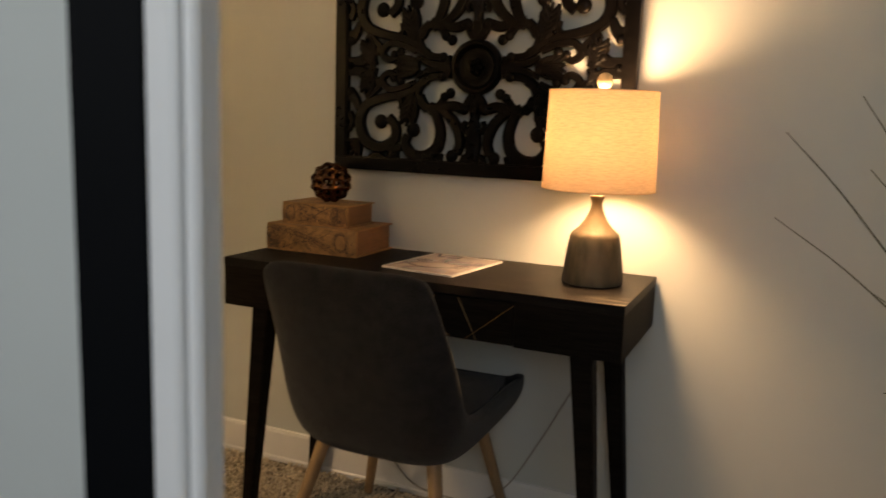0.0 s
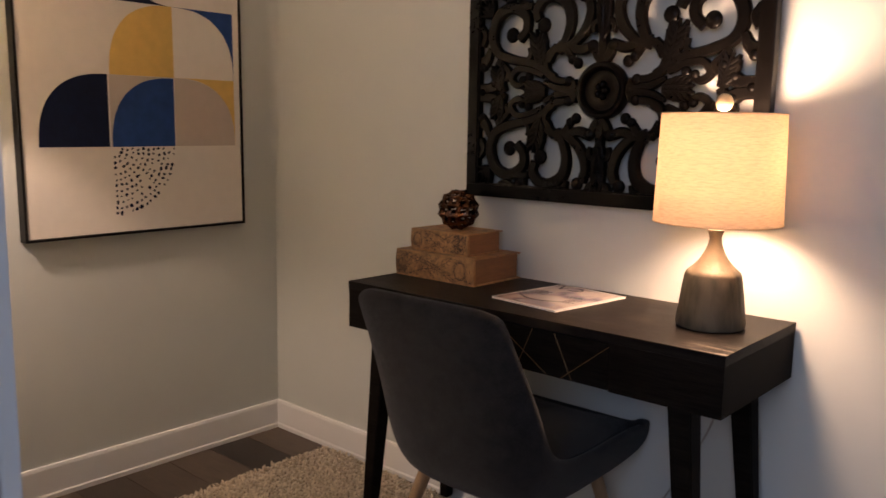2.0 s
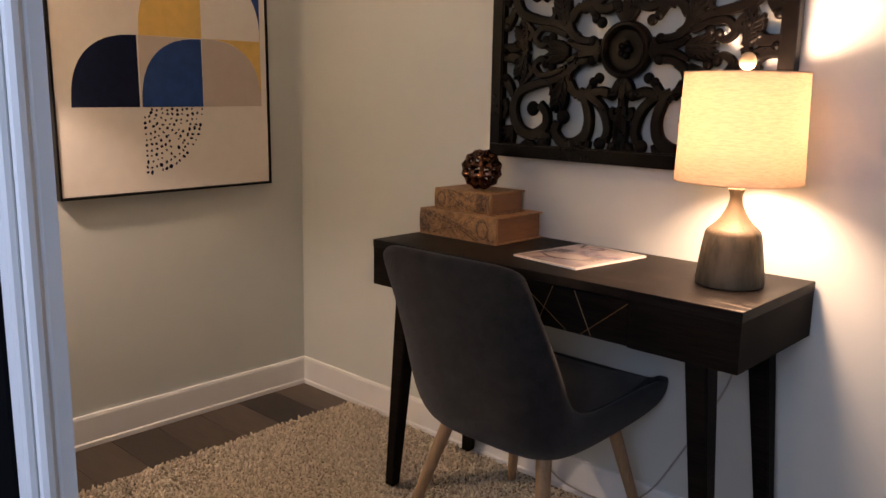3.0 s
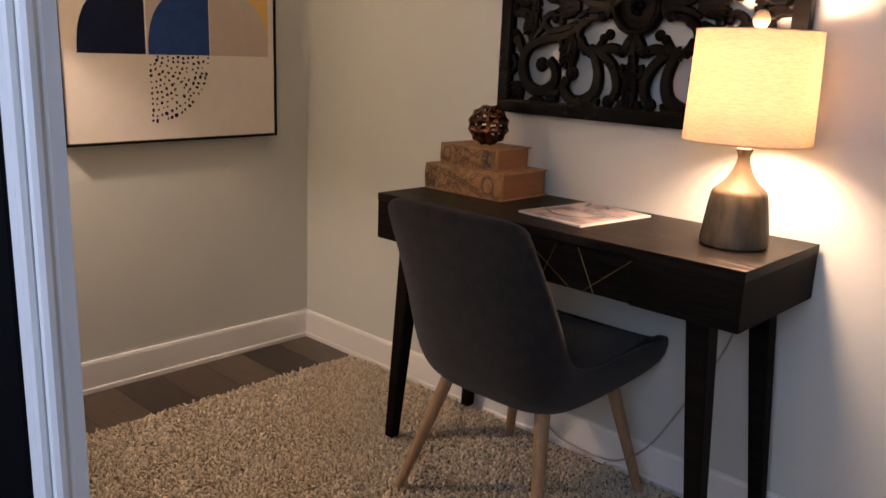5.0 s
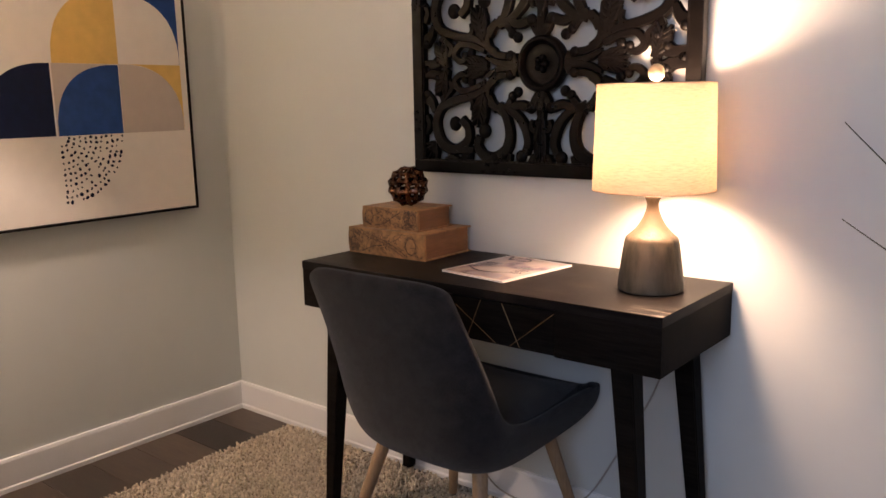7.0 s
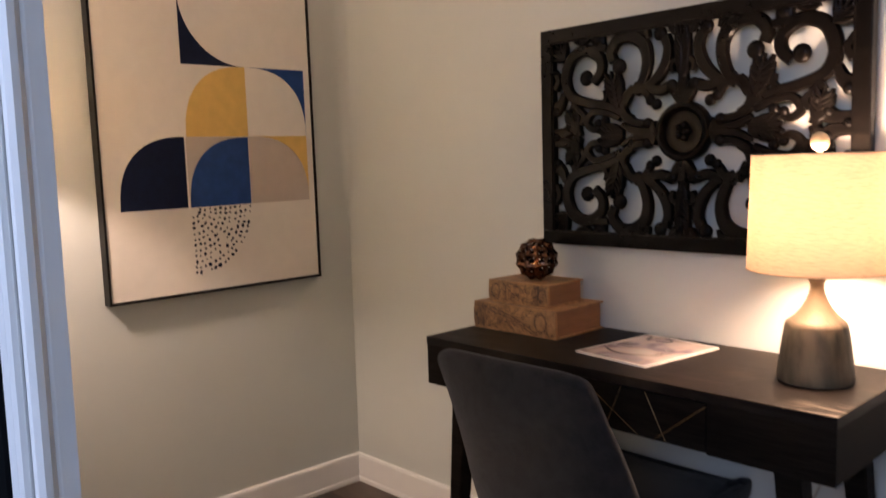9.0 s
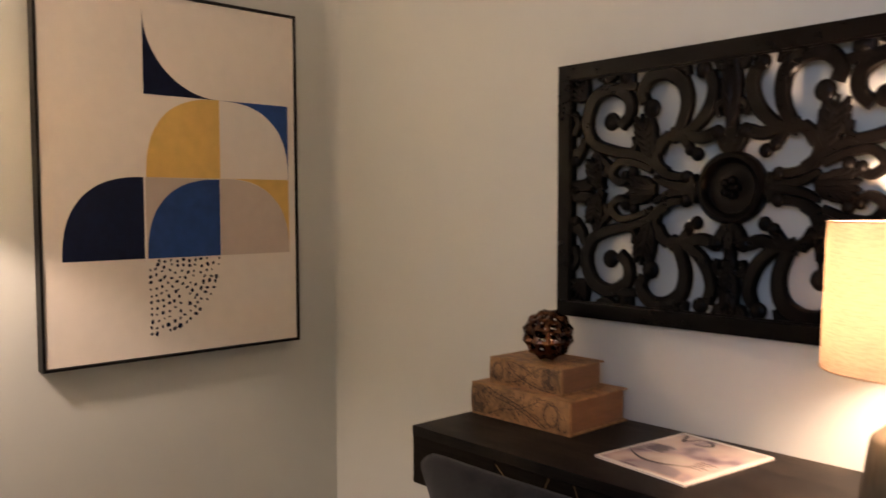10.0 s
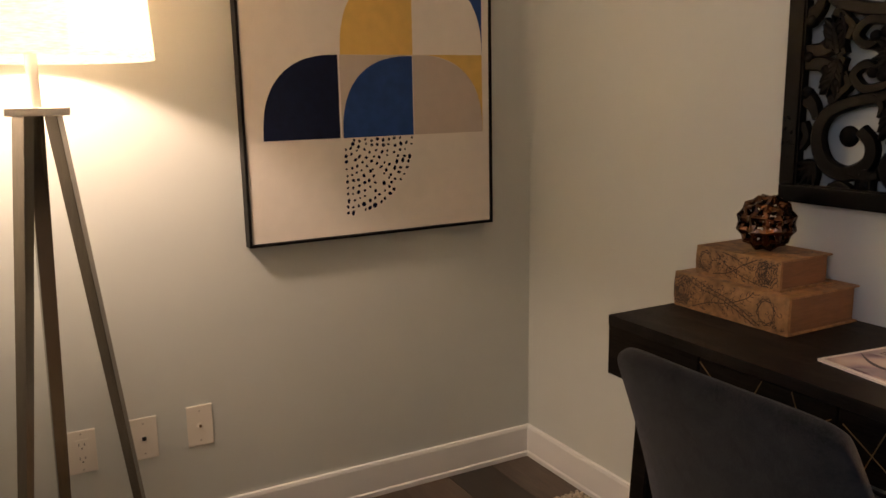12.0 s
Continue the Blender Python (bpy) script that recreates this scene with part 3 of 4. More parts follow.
# ---- painting ----
def painting():
    y0, y1, z0, z1 = 1.160, 1.930, 0.828, 1.850
    f = WEST + 0.040
    t = empty("painting", (WEST, (y0 + y1) / 2, z0), "abstract blue and ochre canvas in thin black frame on wall", "painting")
    inv = t.matrix_world.inverted()

    def p(name, bm, mat, label="", kind=""):
        bm.transform(inv)
        return part(name, bm, mat, t, label, kind=kind)
    w = 0.007
    b = box((WEST + 0.002, y0, z0), (f + 0.002, y0 + w, z1))
    box((WEST + 0.002, y1 - w, z0), (f + 0.002, y1, z1), bm=b)
    box((WEST + 0.002, y0 + w, z0), (f + 0.002, y1 - w, z0 + w), bm=b)
    box((WEST + 0.002, y0 + w, z1 - w), (f + 0.002, y1 - w, z1), bm=b)
    p("frame", b, FRAMEBLACK, "thin black wooden float frame")
    p("canvas", box((WEST + 0.012, y0 + w + 0.002, z0 + w + 0.002), (f - 0.002, y1 - w - 0.002, z1 - w - 0.002)), CANVAS, "off-white painted canvas")
    c0, c1, c2, c3 = 1.216, 1.440, 1.665, 1.897
    r0, r1, r2, r3, r4 = 0.895, 1.111, 1.337, 1.566, 1.796
    wob = random.Random(3)

    def arc(cy, cz, ry, rz, a0, a1, n=28):
        out = []
        for i in range(n + 1):
            a = radians(a0 + (a1 - a0) * i / n)
            out.append((cy + ry * abs(math.cos(a)) ** 0.80 + wob.uniform(-1, 1) * 0.0005, cz + rz * abs(math.sin(a)) ** 0.80 + wob.uniform(-1, 1) * 0.0005))
        return out

    def flat(name, outline, mat, label, lift=0.0):
        p(name, prism(outline, (f - 0.002 + lift, 0, 0), (0, 1, 0), (0, 0, 1), 0.0008), mat, label)
    flat("paint_shape", [(c1, r3)] + [(c1 + (c2 - c1) * (1 - math.cos(radians(a * 3))), r4 - (r4 - r3) * math.sin(radians(a * 3))) for a in range(31)], NAVY, "navy curved spike")
    flat("paint_shape", [(c2, r2)] + arc(c2, r2, -(c2 - c1 - 0.003), r3 - r2, 0, 90), YELLOW, "ochre yellow quarter circle")
    flat("paint_shape", [(c3, r3)] + arc(c2, r2, c3 - c2, r3 - r2, 0, 90)[::1], BLUE, "bright blue corner")
    flat("paint_shape", [(c1 - 0.006, r1)] + arc(c1 - 0.006, r1, -(c1 - c0 - 0.006), r2 - r1, 0, 90), NAVY, "navy quarter circle")
    flat("paint_shape", [(c1, r2), (c1, r1)] + arc(c2 - 0.003, r1, -(c2 - c1 - 0.011), r2 - r1 - 0.002, 0, 90), TAUPE, "taupe corner")
    flat("paint_shape", [(c2 - 0.003, r1)] + arc(c2 - 0.003, r1, -(c2 - c1 - 0.006), r2 - r1 - 0.003, 0, 90), BLUE, "royal blue quarter circle", 0.0004)
    flat("paint_shape", [(c2, r1)] + arc(c2, r1, c3 - c2, r2 - r1, 0, 90), TAUPE, "taupe quarter circle")
    flat("paint_shape", [(c3, r2)] + arc(c2, r1, c3 - c2 + 0.001, r2 - r1 + 0.001, 0, 90), YELLOW, "ochre yellow corner")
    bm = bmesh.new()
    rnd = random.Random(5)
    for k in range(11):
        rad = 0.207 * (1 - k / 11.4)
        n = int(rad * 1.57 / 0.0185) + 1
        for i in range(n + 1):
            a = -min(max(i + rnd.uniform(-0.24, 0.24), 0), n) / max(n, 1) * math.pi / 2
            cy, cz = c1 + 0.008 + (rad + rnd.uniform(-0.0022, 0.0022)) * math.cos(a), r1 - 0.007 + (rad + rnd.uniform(-0.0022, 0.0022)) * math.sin(a)
            if cy < c1 + 0.004 or rnd.random() < 0.07:
                continue
            ra = rnd.choice((0.0042, 0.0052, 0.0060, 0.0078 if k < 3 else 0.0066)) * rnd.uniform(0.9, 1.1)
            rb, tl = ra * rnd.uniform(0.6, 0.95), rnd.uniform(0, 3.1)
            out = []
            for j in range(7):
                q = 2 * math.pi * j / 7
                du, dv = ra * math.cos(q) * rnd.uniform(0.8, 1.1), rb * math.sin(q) * rnd.uniform(0.8, 1.1)
                out.append((cy + du * math.cos(tl) - dv * math.sin(tl), cz + du * math.sin(tl) + dv * math.cos(tl)))
            bm.faces.new([bm.verts.new((f - 0.0012, u, v)) for u, v in out])
    bmesh.ops.recalc_face_normals(bm, faces=bm.faces[:])
    p("dots", bm, NAVY, "rows of small dark blue dots", "stuff")
    t.matrix_world = t.matrix_world @ pose(0, 0, 0, 0.4)
    return t


painting()


# ---- boxes shaped like books ----
KRAFT = material("printed_kraft", (0.28, 0.15, 0.062), 0.6, vary=0.5, scale=60, bump=0.2, bump_scale=200)
PAGES = material("page_block", (0.20, 0.10, 0.045), 0.65, vary=0.2, scale=30, stretch=(1, 1, 14), bump=0.3, bump_scale=60)
INK = material("brown_ink", (0.045, 0.025, 0.016), 0.6)


def ring(cx, cz, rx, rz, n=20, wob=0.0, k=8, ph=0.0):
    return [(cx + rx * (1 + wob * math.sin(k * 2 * math.pi * i / n + ph)) * math.cos(2 * math.pi * i / n), cz + rz * (1 + wob * math.sin(k * 2 * math.pi * i / n + ph)) * math.sin(2 * math.pi * i / n)) for i in range(n + 1)]


def book(x0, x1, y0, y1, z0, z1, seed):
    t = empty("book_box", ((x0 + x1) / 2, (y0 + y1) / 2, z0), "brown book shaped box with dark ornate print on desk" if seed == 1 else "smaller brown book shaped box with dark print on larger box", "box", group="stacked book boxes")
    inv = t.matrix_world.inverted()
    c = 0.004

    def p(name, bm, mat, label="", kind=""):
        bm.transform(inv)
        return part(name, bm, mat, t, label, kind=kind)
    cover = box((x0, y0 + 0.002, z1 - c), (x1, y1, z1), 0.0012)
    box((x0, y0 + 0.002, z0), (x1, y1, z0 + c), 0.0012, bm=cover)
    p("cover", cover, KRAFT, "brown kraft cover boards")
    h = (z1 - z0) / 2
    spine = [(y0 + 0.006 - 0.006 * math.cos(math.asin(min(1, max(-1, q)))), z0 + h + h * q) for q in (-1, -0.93, -0.8, -0.5, 0, 0.5, 0.8, 0.93, 1)]
    outline = [(y, z) for y, z in spine] + [(y0 + 0.009, z1), (y0 + 0.009, z0)]
    p("spine", prism(outline, (x0, 0, 0), (0, 1, 0), (0, 0, 1), x1 - x0), KRAFT, "brown spine with printed ornament")
    p("page_block", box((x0 + 0.006, y0 + 0.009, z0 + c), (x1 - 0.006, y1 - 0.008, z1 - c)), PAGES, "brown grained page block")
    rnd = random.Random(seed)
    strokes = []
    L, H = x1 - x0, z1 - z0
    mid = z0 + H / 2

    def on(u, v):
        return (x0 + u * L, z0 + v * H)

    def curve(*pts):
        return [tuple(q) for q in spline([on(u, v) for u, v in pts], 8)]
    if seed == 1:
        strokes += [ring(x0 + 0.83 * L, mid, 0.24 * H, 0.30 * H, 28, 0.03, 7), ring(x0 + 0.83 * L, mid, 0.28 * H, 0.35 * H, 40, 0.07, 10)]
        strokes += [ring(x0 + 0.075 * L, mid, r * H, 1.15 * r * H, 24, 0.10, 7, r * 9) for r in (0.12, 0.20, 0.28, 0.36)]
        sweep = [curve((0.10, 0.95), (0.24, 0.70), (0.44, 0.55), (0.60, 0.32), (0.74, 0.05)), curve((0.14, 0.97), (0.30, 0.78), (0.48, 0.62), (0.64, 0.38), (0.78, 0.08)), curve((0.18, 0.10), (0.34, 0.35), (0.50, 0.46), (0.66, 0.72), (0.72, 0.94))]
    else:
        strokes += [ring(x0 + 0.13 * L, mid, 0.22 * H, 0.30 * H, 28, 0.05, 8), ring(x0 + 0.13 * L, mid, 0.27 * H, 0.36 * H, 40, 0.06, 9)]
        strokes += [ring(x0 + 0.86 * L, mid, r * H, 1.1 * r * H, 24, 0.10, 7, r * 9) for r in (0.10, 0.20, 0.30, 0.40)]
        sweep = [curve((0.24, 0.92), (0.40, 0.50), (0.60, 0.22), (0.78, 0.08)), curve((0.22, 0.12), (0.42, 0.28), (0.58, 0.62), (0.74, 0.90)), curve((0.30, 0.95), (0.50, 0.80), (0.70, 0.50))]
    strokes += sweep
    bold = len(strokes)
    # leaves along the sweeping stems
    for st in sweep:
        for i in range(3, len(st) - 2, 3):
            (ua, va), (ub, vb) = st[i - 1], st[i + 1]
            d = Vector((ub - ua, vb - va)).normalized()
            for sg in (-1, 1):
                nv, ln = Vector((-d.y, d.x)) * sg, rnd.uniform(0.10, 0.20) * H
                w = [Vector(st[i]) + d * ln * k / 6 + nv * ln * 0.9 * math.sin(math.pi * 0.5 * k / 6) for k in range(7)]
                strokes.append([(q.x, min(z1 - 0.003, max(z0 + 0.003, q.y))) for q in w])
    for k in range(130):
        u = rnd.choice((rnd.uniform(0.02, 0.98), rnd.gauss(0.10 if seed == 1 else 0.86, 0.07)))
        cx, cz, r = x0 + min(0.97, max(0.03, u)) * L, rnd.uniform(z0 + 0.1 * H, z1 - 0.1 * H), rnd.uniform(0.04, 0.11) * H
        a, turn = rnd.uniform(0, 6.28), rnd.choice((-0.42, 0.42))
        strokes.append([(cx + (r * (1 - i / 15)) * math.cos(a + i * turn), min(z1 - 0.003, max(z0 + 0.003, cz + r * (1 - i / 15) * math.sin(a + i * turn)))) for i in range(12)])
    bm = bmesh.new()
    for k, st in enumerate(strokes):
        w = 0.0009 if k < bold else 0.0006
        prev = None
        for i, (u, v) in enumerate(st):
            u2, v2 = st[min(i + 1, len(st) - 1)]
            u1, v1 = st[max(i - 1, 0)]
            u, v = min(x1 - 0.001, max(x0 + 0.001, u)), min(z1 - 0.002, max(z0 + 0.002, v))
            d = Vector((u2 - u1, v2 - v1))
            d = d.normalized() if d.length > 1e-6 else Vector((1, 0))
            q = max(-1, min(1, (v - z0 - h) / h))
            yy = y0 + 0.006 - 0.006 * math.cos(math.asin(q)) - 0.0004
            cur = (bm.verts.new((u - d.y * w, yy, v + d.x * w)), bm.verts.new((u + d.y * w, yy, v - d.x * w)))
            if prev:
                bm.faces.new((prev[0], prev[1], cur[1], cur[0]))
            prev = cur
    bmesh.ops.recalc_face_normals(bm, faces=bm.faces[:])
    # the pattern runs on over the top board
    for k in range(16 if seed == 2 else 26):
        cx, cy, rr = rnd.uniform(x0 + 0.02, x1 - 0.02), rnd.uniform(y0 + 0.02, y1 - 0.02), rnd.uniform(0.006, 0.016)
        a, turn = rnd.uniform(0, 6.28), rnd.choice((-0.35, 0.35))
        prev = None
        for i in range(15):
            q = Vector((cx + rr * (1 - i / 18) * math.cos(a + i * turn), cy + rr * (1 - i / 18) * math.sin(a + i * turn)))
            d = Vector((-math.sin(a + i * turn), math.cos(a + i * turn))) * 0.0007
            cur = (bm.verts.new((q.x + d.y, q.y - d.x, z1 + 0.0003)), bm.verts.new((q.x - d.y, q.y + d.x, z1 + 0.0003)))
            if prev:
                bm.faces.new((prev[0], prev[1], cur[1], cur[0]))
            prev = cur
    p("print", bm, INK, "dark brown printed ornament", "stuff")
    return t


book(-1.318, -1.022, 1.870, 2.083, 0.760, 0.836, 1)
book(-1.280, -1.064, 1.893, 2.050, 0.836, 0.898, 2)


# ---- openwork ball ----
def openwork_ball():
    t = empty("ornament_ball", (-1.165, 1.970, 0.898), "spiky openwork bronze metal ball on book box", "ornament")
    bm = bmesh.new()
    n = 3
    for ax in range(3):
        for sg in (-1, 1):
            grid = {}
            for i in range(n + 1):
                for j in range(n + 1):
                    a, c = math.tan(radians(-45 + 90 * i / n)), math.tan(radians(-45 + 90 * j / n))
                    v = [0, 0, 0]
                    v[ax], v[(ax + 1) % 3], v[(ax + 2) % 3] = sg, a, c
                    grid[i, j] = bm.verts.new(Vector(v).normalized() * 0.0615)
            for i in range(n):
                for j in range(n):
                    f = [grid[i, j], grid[i + 1, j], grid[i + 1, j + 1], grid[i, j + 1]]
                    bm.faces.new(f if sg > 0 else list(reversed(f)))
    bmesh.ops.remove_doubles(bm, verts=bm.verts[:], dist=1e-4)
    bmesh.ops.subdivide_edges(bm, edges=bm.edges[:], cuts=1, use_grid_fill=False)
    for v in bm.verts:
        if len(v.link_edges) == 2:
            v.co = v.co.normalized() * 0.0560
    faces = bm.faces[:]
    bmesh.ops.inset_individual(bm, faces=faces, thickness=0.0085, depth=-0.002)
    inner = [f for f in faces if f.is_valid]
    bmesh.ops.delete(bm, geom=inner, context="FACES")
    bmesh.ops.rotate(bm, verts=bm.verts[:], matrix=Euler((0.0, 0.0, 0.42)).to_matrix())
    zmin = min(v.co.z for v in bm.verts)
    bmesh.ops.translate(bm, verts=bm.verts[:], vec=(0, 0, -zmin))
    o = part("lattice", bm, BALLMETAL, t, "dark bronze spiked lattice", smooth=False)
    so = o.modifiers.new("thick", "SOLIDIFY")
    so.thickness, so.offset = 0.006, -1
    return t


BALLMETAL = material("dark_bronze", (0.12, 0.054, 0.028), 0.17, 0.95, vary=0.5, scale=60, bump=0.2, dark=(0.018, 0.010, 0.008))
openwork_ball()


# ---- magazine ----
def magazine():
    w, l, h = 0.214, 0.274, 0.005
    t = empty("magazine", (-0.7795, 1.921, 0.760), "glossy magazine with pale pink cover photo on desk", "magazine")
    t.matrix_world = pose(-0.7795, 1.921, 0.760, 0, 0, -7.5)
    part("page_block", box((-w / 2 + 0.0008, -l / 2 + 0.0008, 0.0003), (w / 2 - 0.0008, l / 2 - 0.0008, h - 0.0005)), PAPER, t)
    part("cover", box((-w / 2, -l / 2, h - 0.0005), (w / 2, l / 2, h), 0.0001, 1), COVER, t, "white edged glossy cover")
    pic = part("photo", box((-w / 2 + 0.008, -l / 2 + 0.008, h), (w / 2 - 0.008, l / 2 - 0.010, h + 0.0003)), PHOTO, t, "misty pink and mauve cover photo")
    z = h + 0.0003

    def shape(name, out, label):
        bm = prism(out, (0, 0, z), (1, 0, 0), (0, 1, 0), 0.0003)
        part(name, bm, PRINTGREY, pic, label)
    shape("letter_shape", [(-0.070, 0.078), (-0.062, 0.078), (-0.079, 0.119), (-0.088, 0.119)], "dark masthead stroke")
    shape("letter_shape", [(-0.069, 0.078), (-0.062, 0.078), (-0.047, 0.119), (-0.051, 0.119)], "dark masthead stroke")
    outer = [(-0.038 + 0.034 * math.sin(math.pi * i / 16), 0.0985 - 0.021 * math.cos(math.pi * i / 16)) for i in range(17)]
    shape("letter_shape", outer + [(-0.038 + 0.026 * math.sin(math.pi * i / 16), 0.0985 - 0.016 * math.cos(math.pi * i / 16)) for i in range(16, -1, -1)], "dark curved masthead stroke")
    def laid(name, out, mat, label):
        part(name, prism(out, (0, 0, z - 0.0001), (1, 0, 0), (0, 1, 0), 0.0002), mat, pic, label)
    bowl = [(-0.097 + 0.150 * i / 16, -0.045 - 0.030 * math.sin(math.pi * i / 16)) for i in range(17)]
    laid("photo_shape", bowl + [(u, v - 0.008 * math.sin(math.pi * i / 16) - 0.0015) for i, (u, v) in reversed(list(enumerate(bowl)))], PRINTGREY, "dark curved rim in the photo")
    laid("photo_shape", [(-0.02, -0.085)] + [(-0.02 + 0.085 * i / 8, -0.088 + 0.012 * math.sin(math.pi * i / 8)) for i in range(9)] + [(0.075, -0.122), (-0.045, -0.122)], MAUVE, "dark mauve shape in the photo")
    laid("photo_shape", [(-0.097, 0.02), (-0.055, 0.035), (-0.03, 0.02), (-0.045, -0.02), (-0.097, -0.035)], MAUVE, "mauve shape in the photo")
    for k in range(5):
        u, v = -0.040 - 0.006 * (k % 2), 0.02 - k * 0.009
        shape("text_bar", [(-0.085, v), (u, v), (u, v + 0.0025), (-0.085, v + 0.0025)], "thin unreadable text line")
        u, v = 0.082 - 0.006 * (k % 3), -0.01 - k * 0.010
        shape("text_bar", [(0.045, v), (u, v), (u, v + 0.0025), (0.045, v + 0.0025)], "thin unreadable text line")
    return t


COVER = material("cover_white", (0.8, 0.76, 0.72), 0.25, coat=0.5)
MAUVE = material("print_mauve", (0.20, 0.15, 0.165), 0.35, vary=0.35, scale=30, coat=0.5)
PRINTGREY = material("print_grey", (0.05, 0.04, 0.045), 0.6, spec=0.1)


def photo_material():
    m = material("cover_photo", (0.62, 0.50, 0.46), 0.25, coat=0.6)
    nt = m.node_tree
    b = nt.nodes["Principled BSDF"]
    tc, n, w, r = nt.nodes.new("ShaderNodeTexCoord"), nt.nodes.new("ShaderNodeTexNoise"), nt.nodes.new("ShaderNodeTexWave"), nt.nodes.new("ShaderNodeValToRGB")
    n.inputs["Scale"].default_value, n.inputs["Detail"].default_value = 9, 2
    nt.links.new(tc.outputs["Object"], n.inputs["Vector"])
    nt.links.new(n.outputs[0], r.inputs[0])
    els = r.color_ramp.elements
    els[0].position, els[0].color = 0.36, (0.22, 0.16, 0.19, 1)
    els[1].position, els[1].color = 0.50, (0.60, 0.47, 0.43, 1)
    e = els.new(0.43)
    e.color = (0.42, 0.33, 0.36, 1)
    e = els.new(0.65)
    e.color = (0.70, 0.60, 0.55, 1)
    nt.links.new(r.outputs[0], b.inputs["Base Color"])
    return m


PHOTO = photo_material()
magazine()

# ---- carved wall panel ----
def carved_panel():
    X0, X1, Z0, Z1 = -1.206, -0.328, 0.991, 1.588
    cx, cz = (X0 + X1) / 2, (Z0 + Z1) / 2
    fw = 0.036
    W, H = (X1 - X0) / 2 - fw + 0.003, (Z1 - Z0) / 2 - fw + 0.003
    yb, yf = 2.080, 2.050
    t = empty("carved_panel", (cx, NORTH, Z0), "dark carved openwork wooden wall panel with scrolls hanging above desk", "wall decoration")
    inv = t.matrix_world.inverted()

    def p(name, bm, mat, label="", smooth=False):
        bm.transform(inv)
        return part(name, bm, mat, t, label, smooth=smooth)
    for lo, hi in (((X0, yf, Z0), (X1, yb, Z0 + fw)), ((X0, yf, Z1 - fw), (X1, yb, Z1)), ((X0, yf, Z0 + fw), (X0 + fw, yb, Z1 - fw)), ((X1 - fw, yf, Z0 + fw), (X1, yb, Z1 - fw))):
        p("frame_rail", box(lo, hi, 0.003), CARVED, "dark wooden frame rail")
    b = bmesh.new()
    e = fw - 0.002
    for lo, hi in (((X0 + e, yf + 0.004, Z0 + e), (X1 - e, yf + 0.012, Z0 + e + 0.006)), ((X0 + e, yf + 0.004, Z1 - e - 0.006), (X1 - e, yf + 0.012, Z1 - e)), ((X0 + e, yf + 0.004, Z0 + e), (X0 + e + 0.006, yf + 0.012, Z1 - e)), ((X1 - e - 0.006, yf + 0.004, Z0 + e), (X1 - e, yf + 0.012, Z1 - e))):
        box(lo, hi, 0.001, bm=b)
    p("bead", b, CARVED)
    for sx in (X0 + 0.018, X1 - 0.018):
        for sz in (Z0 + 0.018, Z1 - 0.018):
            p("spacer", box((sx - 0.006, yb, sz - 0.006), (sx + 0.006, NORTH, sz + 0.006)), CARVED)

    def ribbon(bm, pts, widths, groove=True, y=yf + 0.006, deep=0.016):
        """A carved stroke: (u, v) points in metres from the centre, half widths along it."""
        n = len(pts)
        prof = [(-1.0, 1.0), (-1.0, 0.45), (-0.72, 0.12), (-0.30, 0.02 if not groove else 0.16), (0.30, 0.0 if not groove else 0.05), (0.72, 0.10), (1.0, 0.45), (1.0, 1.0)]
        rings = []
        for i, q in enumerate(pts):
            d = (pts[min(i + 1, n - 1)] - pts[max(i - 1, 0)])
            d = d.normalized() if d.length > 1e-9 else Vector((1, 0))
            w = widths[0] + (widths[1] - widths[0]) * min(1, 2 * i / (n - 1)) if i <= (n - 1) / 2 else widths[1] + (widths[2] - widths[1]) * (2 * i / (n - 1) - 1)
            nrm = Vector((-d.y, d.x))
            w *= 1.08
            rings.append([bm.verts.new((cx + q.x + nrm.x * w * a, y + deep * c, cz + q.y + nrm.y * w * a)) for a, c in prof])
        m = len(prof)
        for a, c in zip(rings, rings[1:]):
            for i in range(m):
                bm.faces.new((a[i], a[(i + 1) % m], c[(i + 1) % m], c[i]))
        bm.faces.new(rings[0])
        bm.faces.new(rings[-1])

    def knob(bm, u, v, r):
        own = bmesh.new()
        bmesh.ops.create_uvsphere(own, u_segments=14, v_segments=8, radius=1)
        for q in own.verts:
            q.co = Vector((cx + u + q.co.x * r, yf + 0.013 + q.co.y * 0.0105, cz + v + q.co.z * r))
        merge(bm, own)

    def leaf(bm, base, tip, w, lobes=5):
        """A carved leaf with a notched edge and ridges."""
        a, c = Vector(base), Vector(tip)
        d = c - a
        nrm = Vector((-d.y, d.x)).normalized()
        for s in (-1, 1):
            for k in range(lobes):
                f0 = 0.05 + 0.75 * k / lobes
                reach = w * math.sin(math.pi * (0.25 + 0.62 * k / lobes))
                s0, s2 = a + d * f0, a + d * min(1.0, f0 + 0.34) + nrm * (s * reach)
                s1 = (s0 + s2) / 2 + nrm * (s * reach * 0.25)
                ribbon(bm, spline([s0, s1, s2], 4), (w * 0.26, w * 0.30, w * 0.10), groove=False, y=yf + 0.005)
        ribbon(bm, spline([a, (a + c) / 2, c], 4), (w * 0.30, w * 0.26, w * 0.06), y=yf + 0.003)
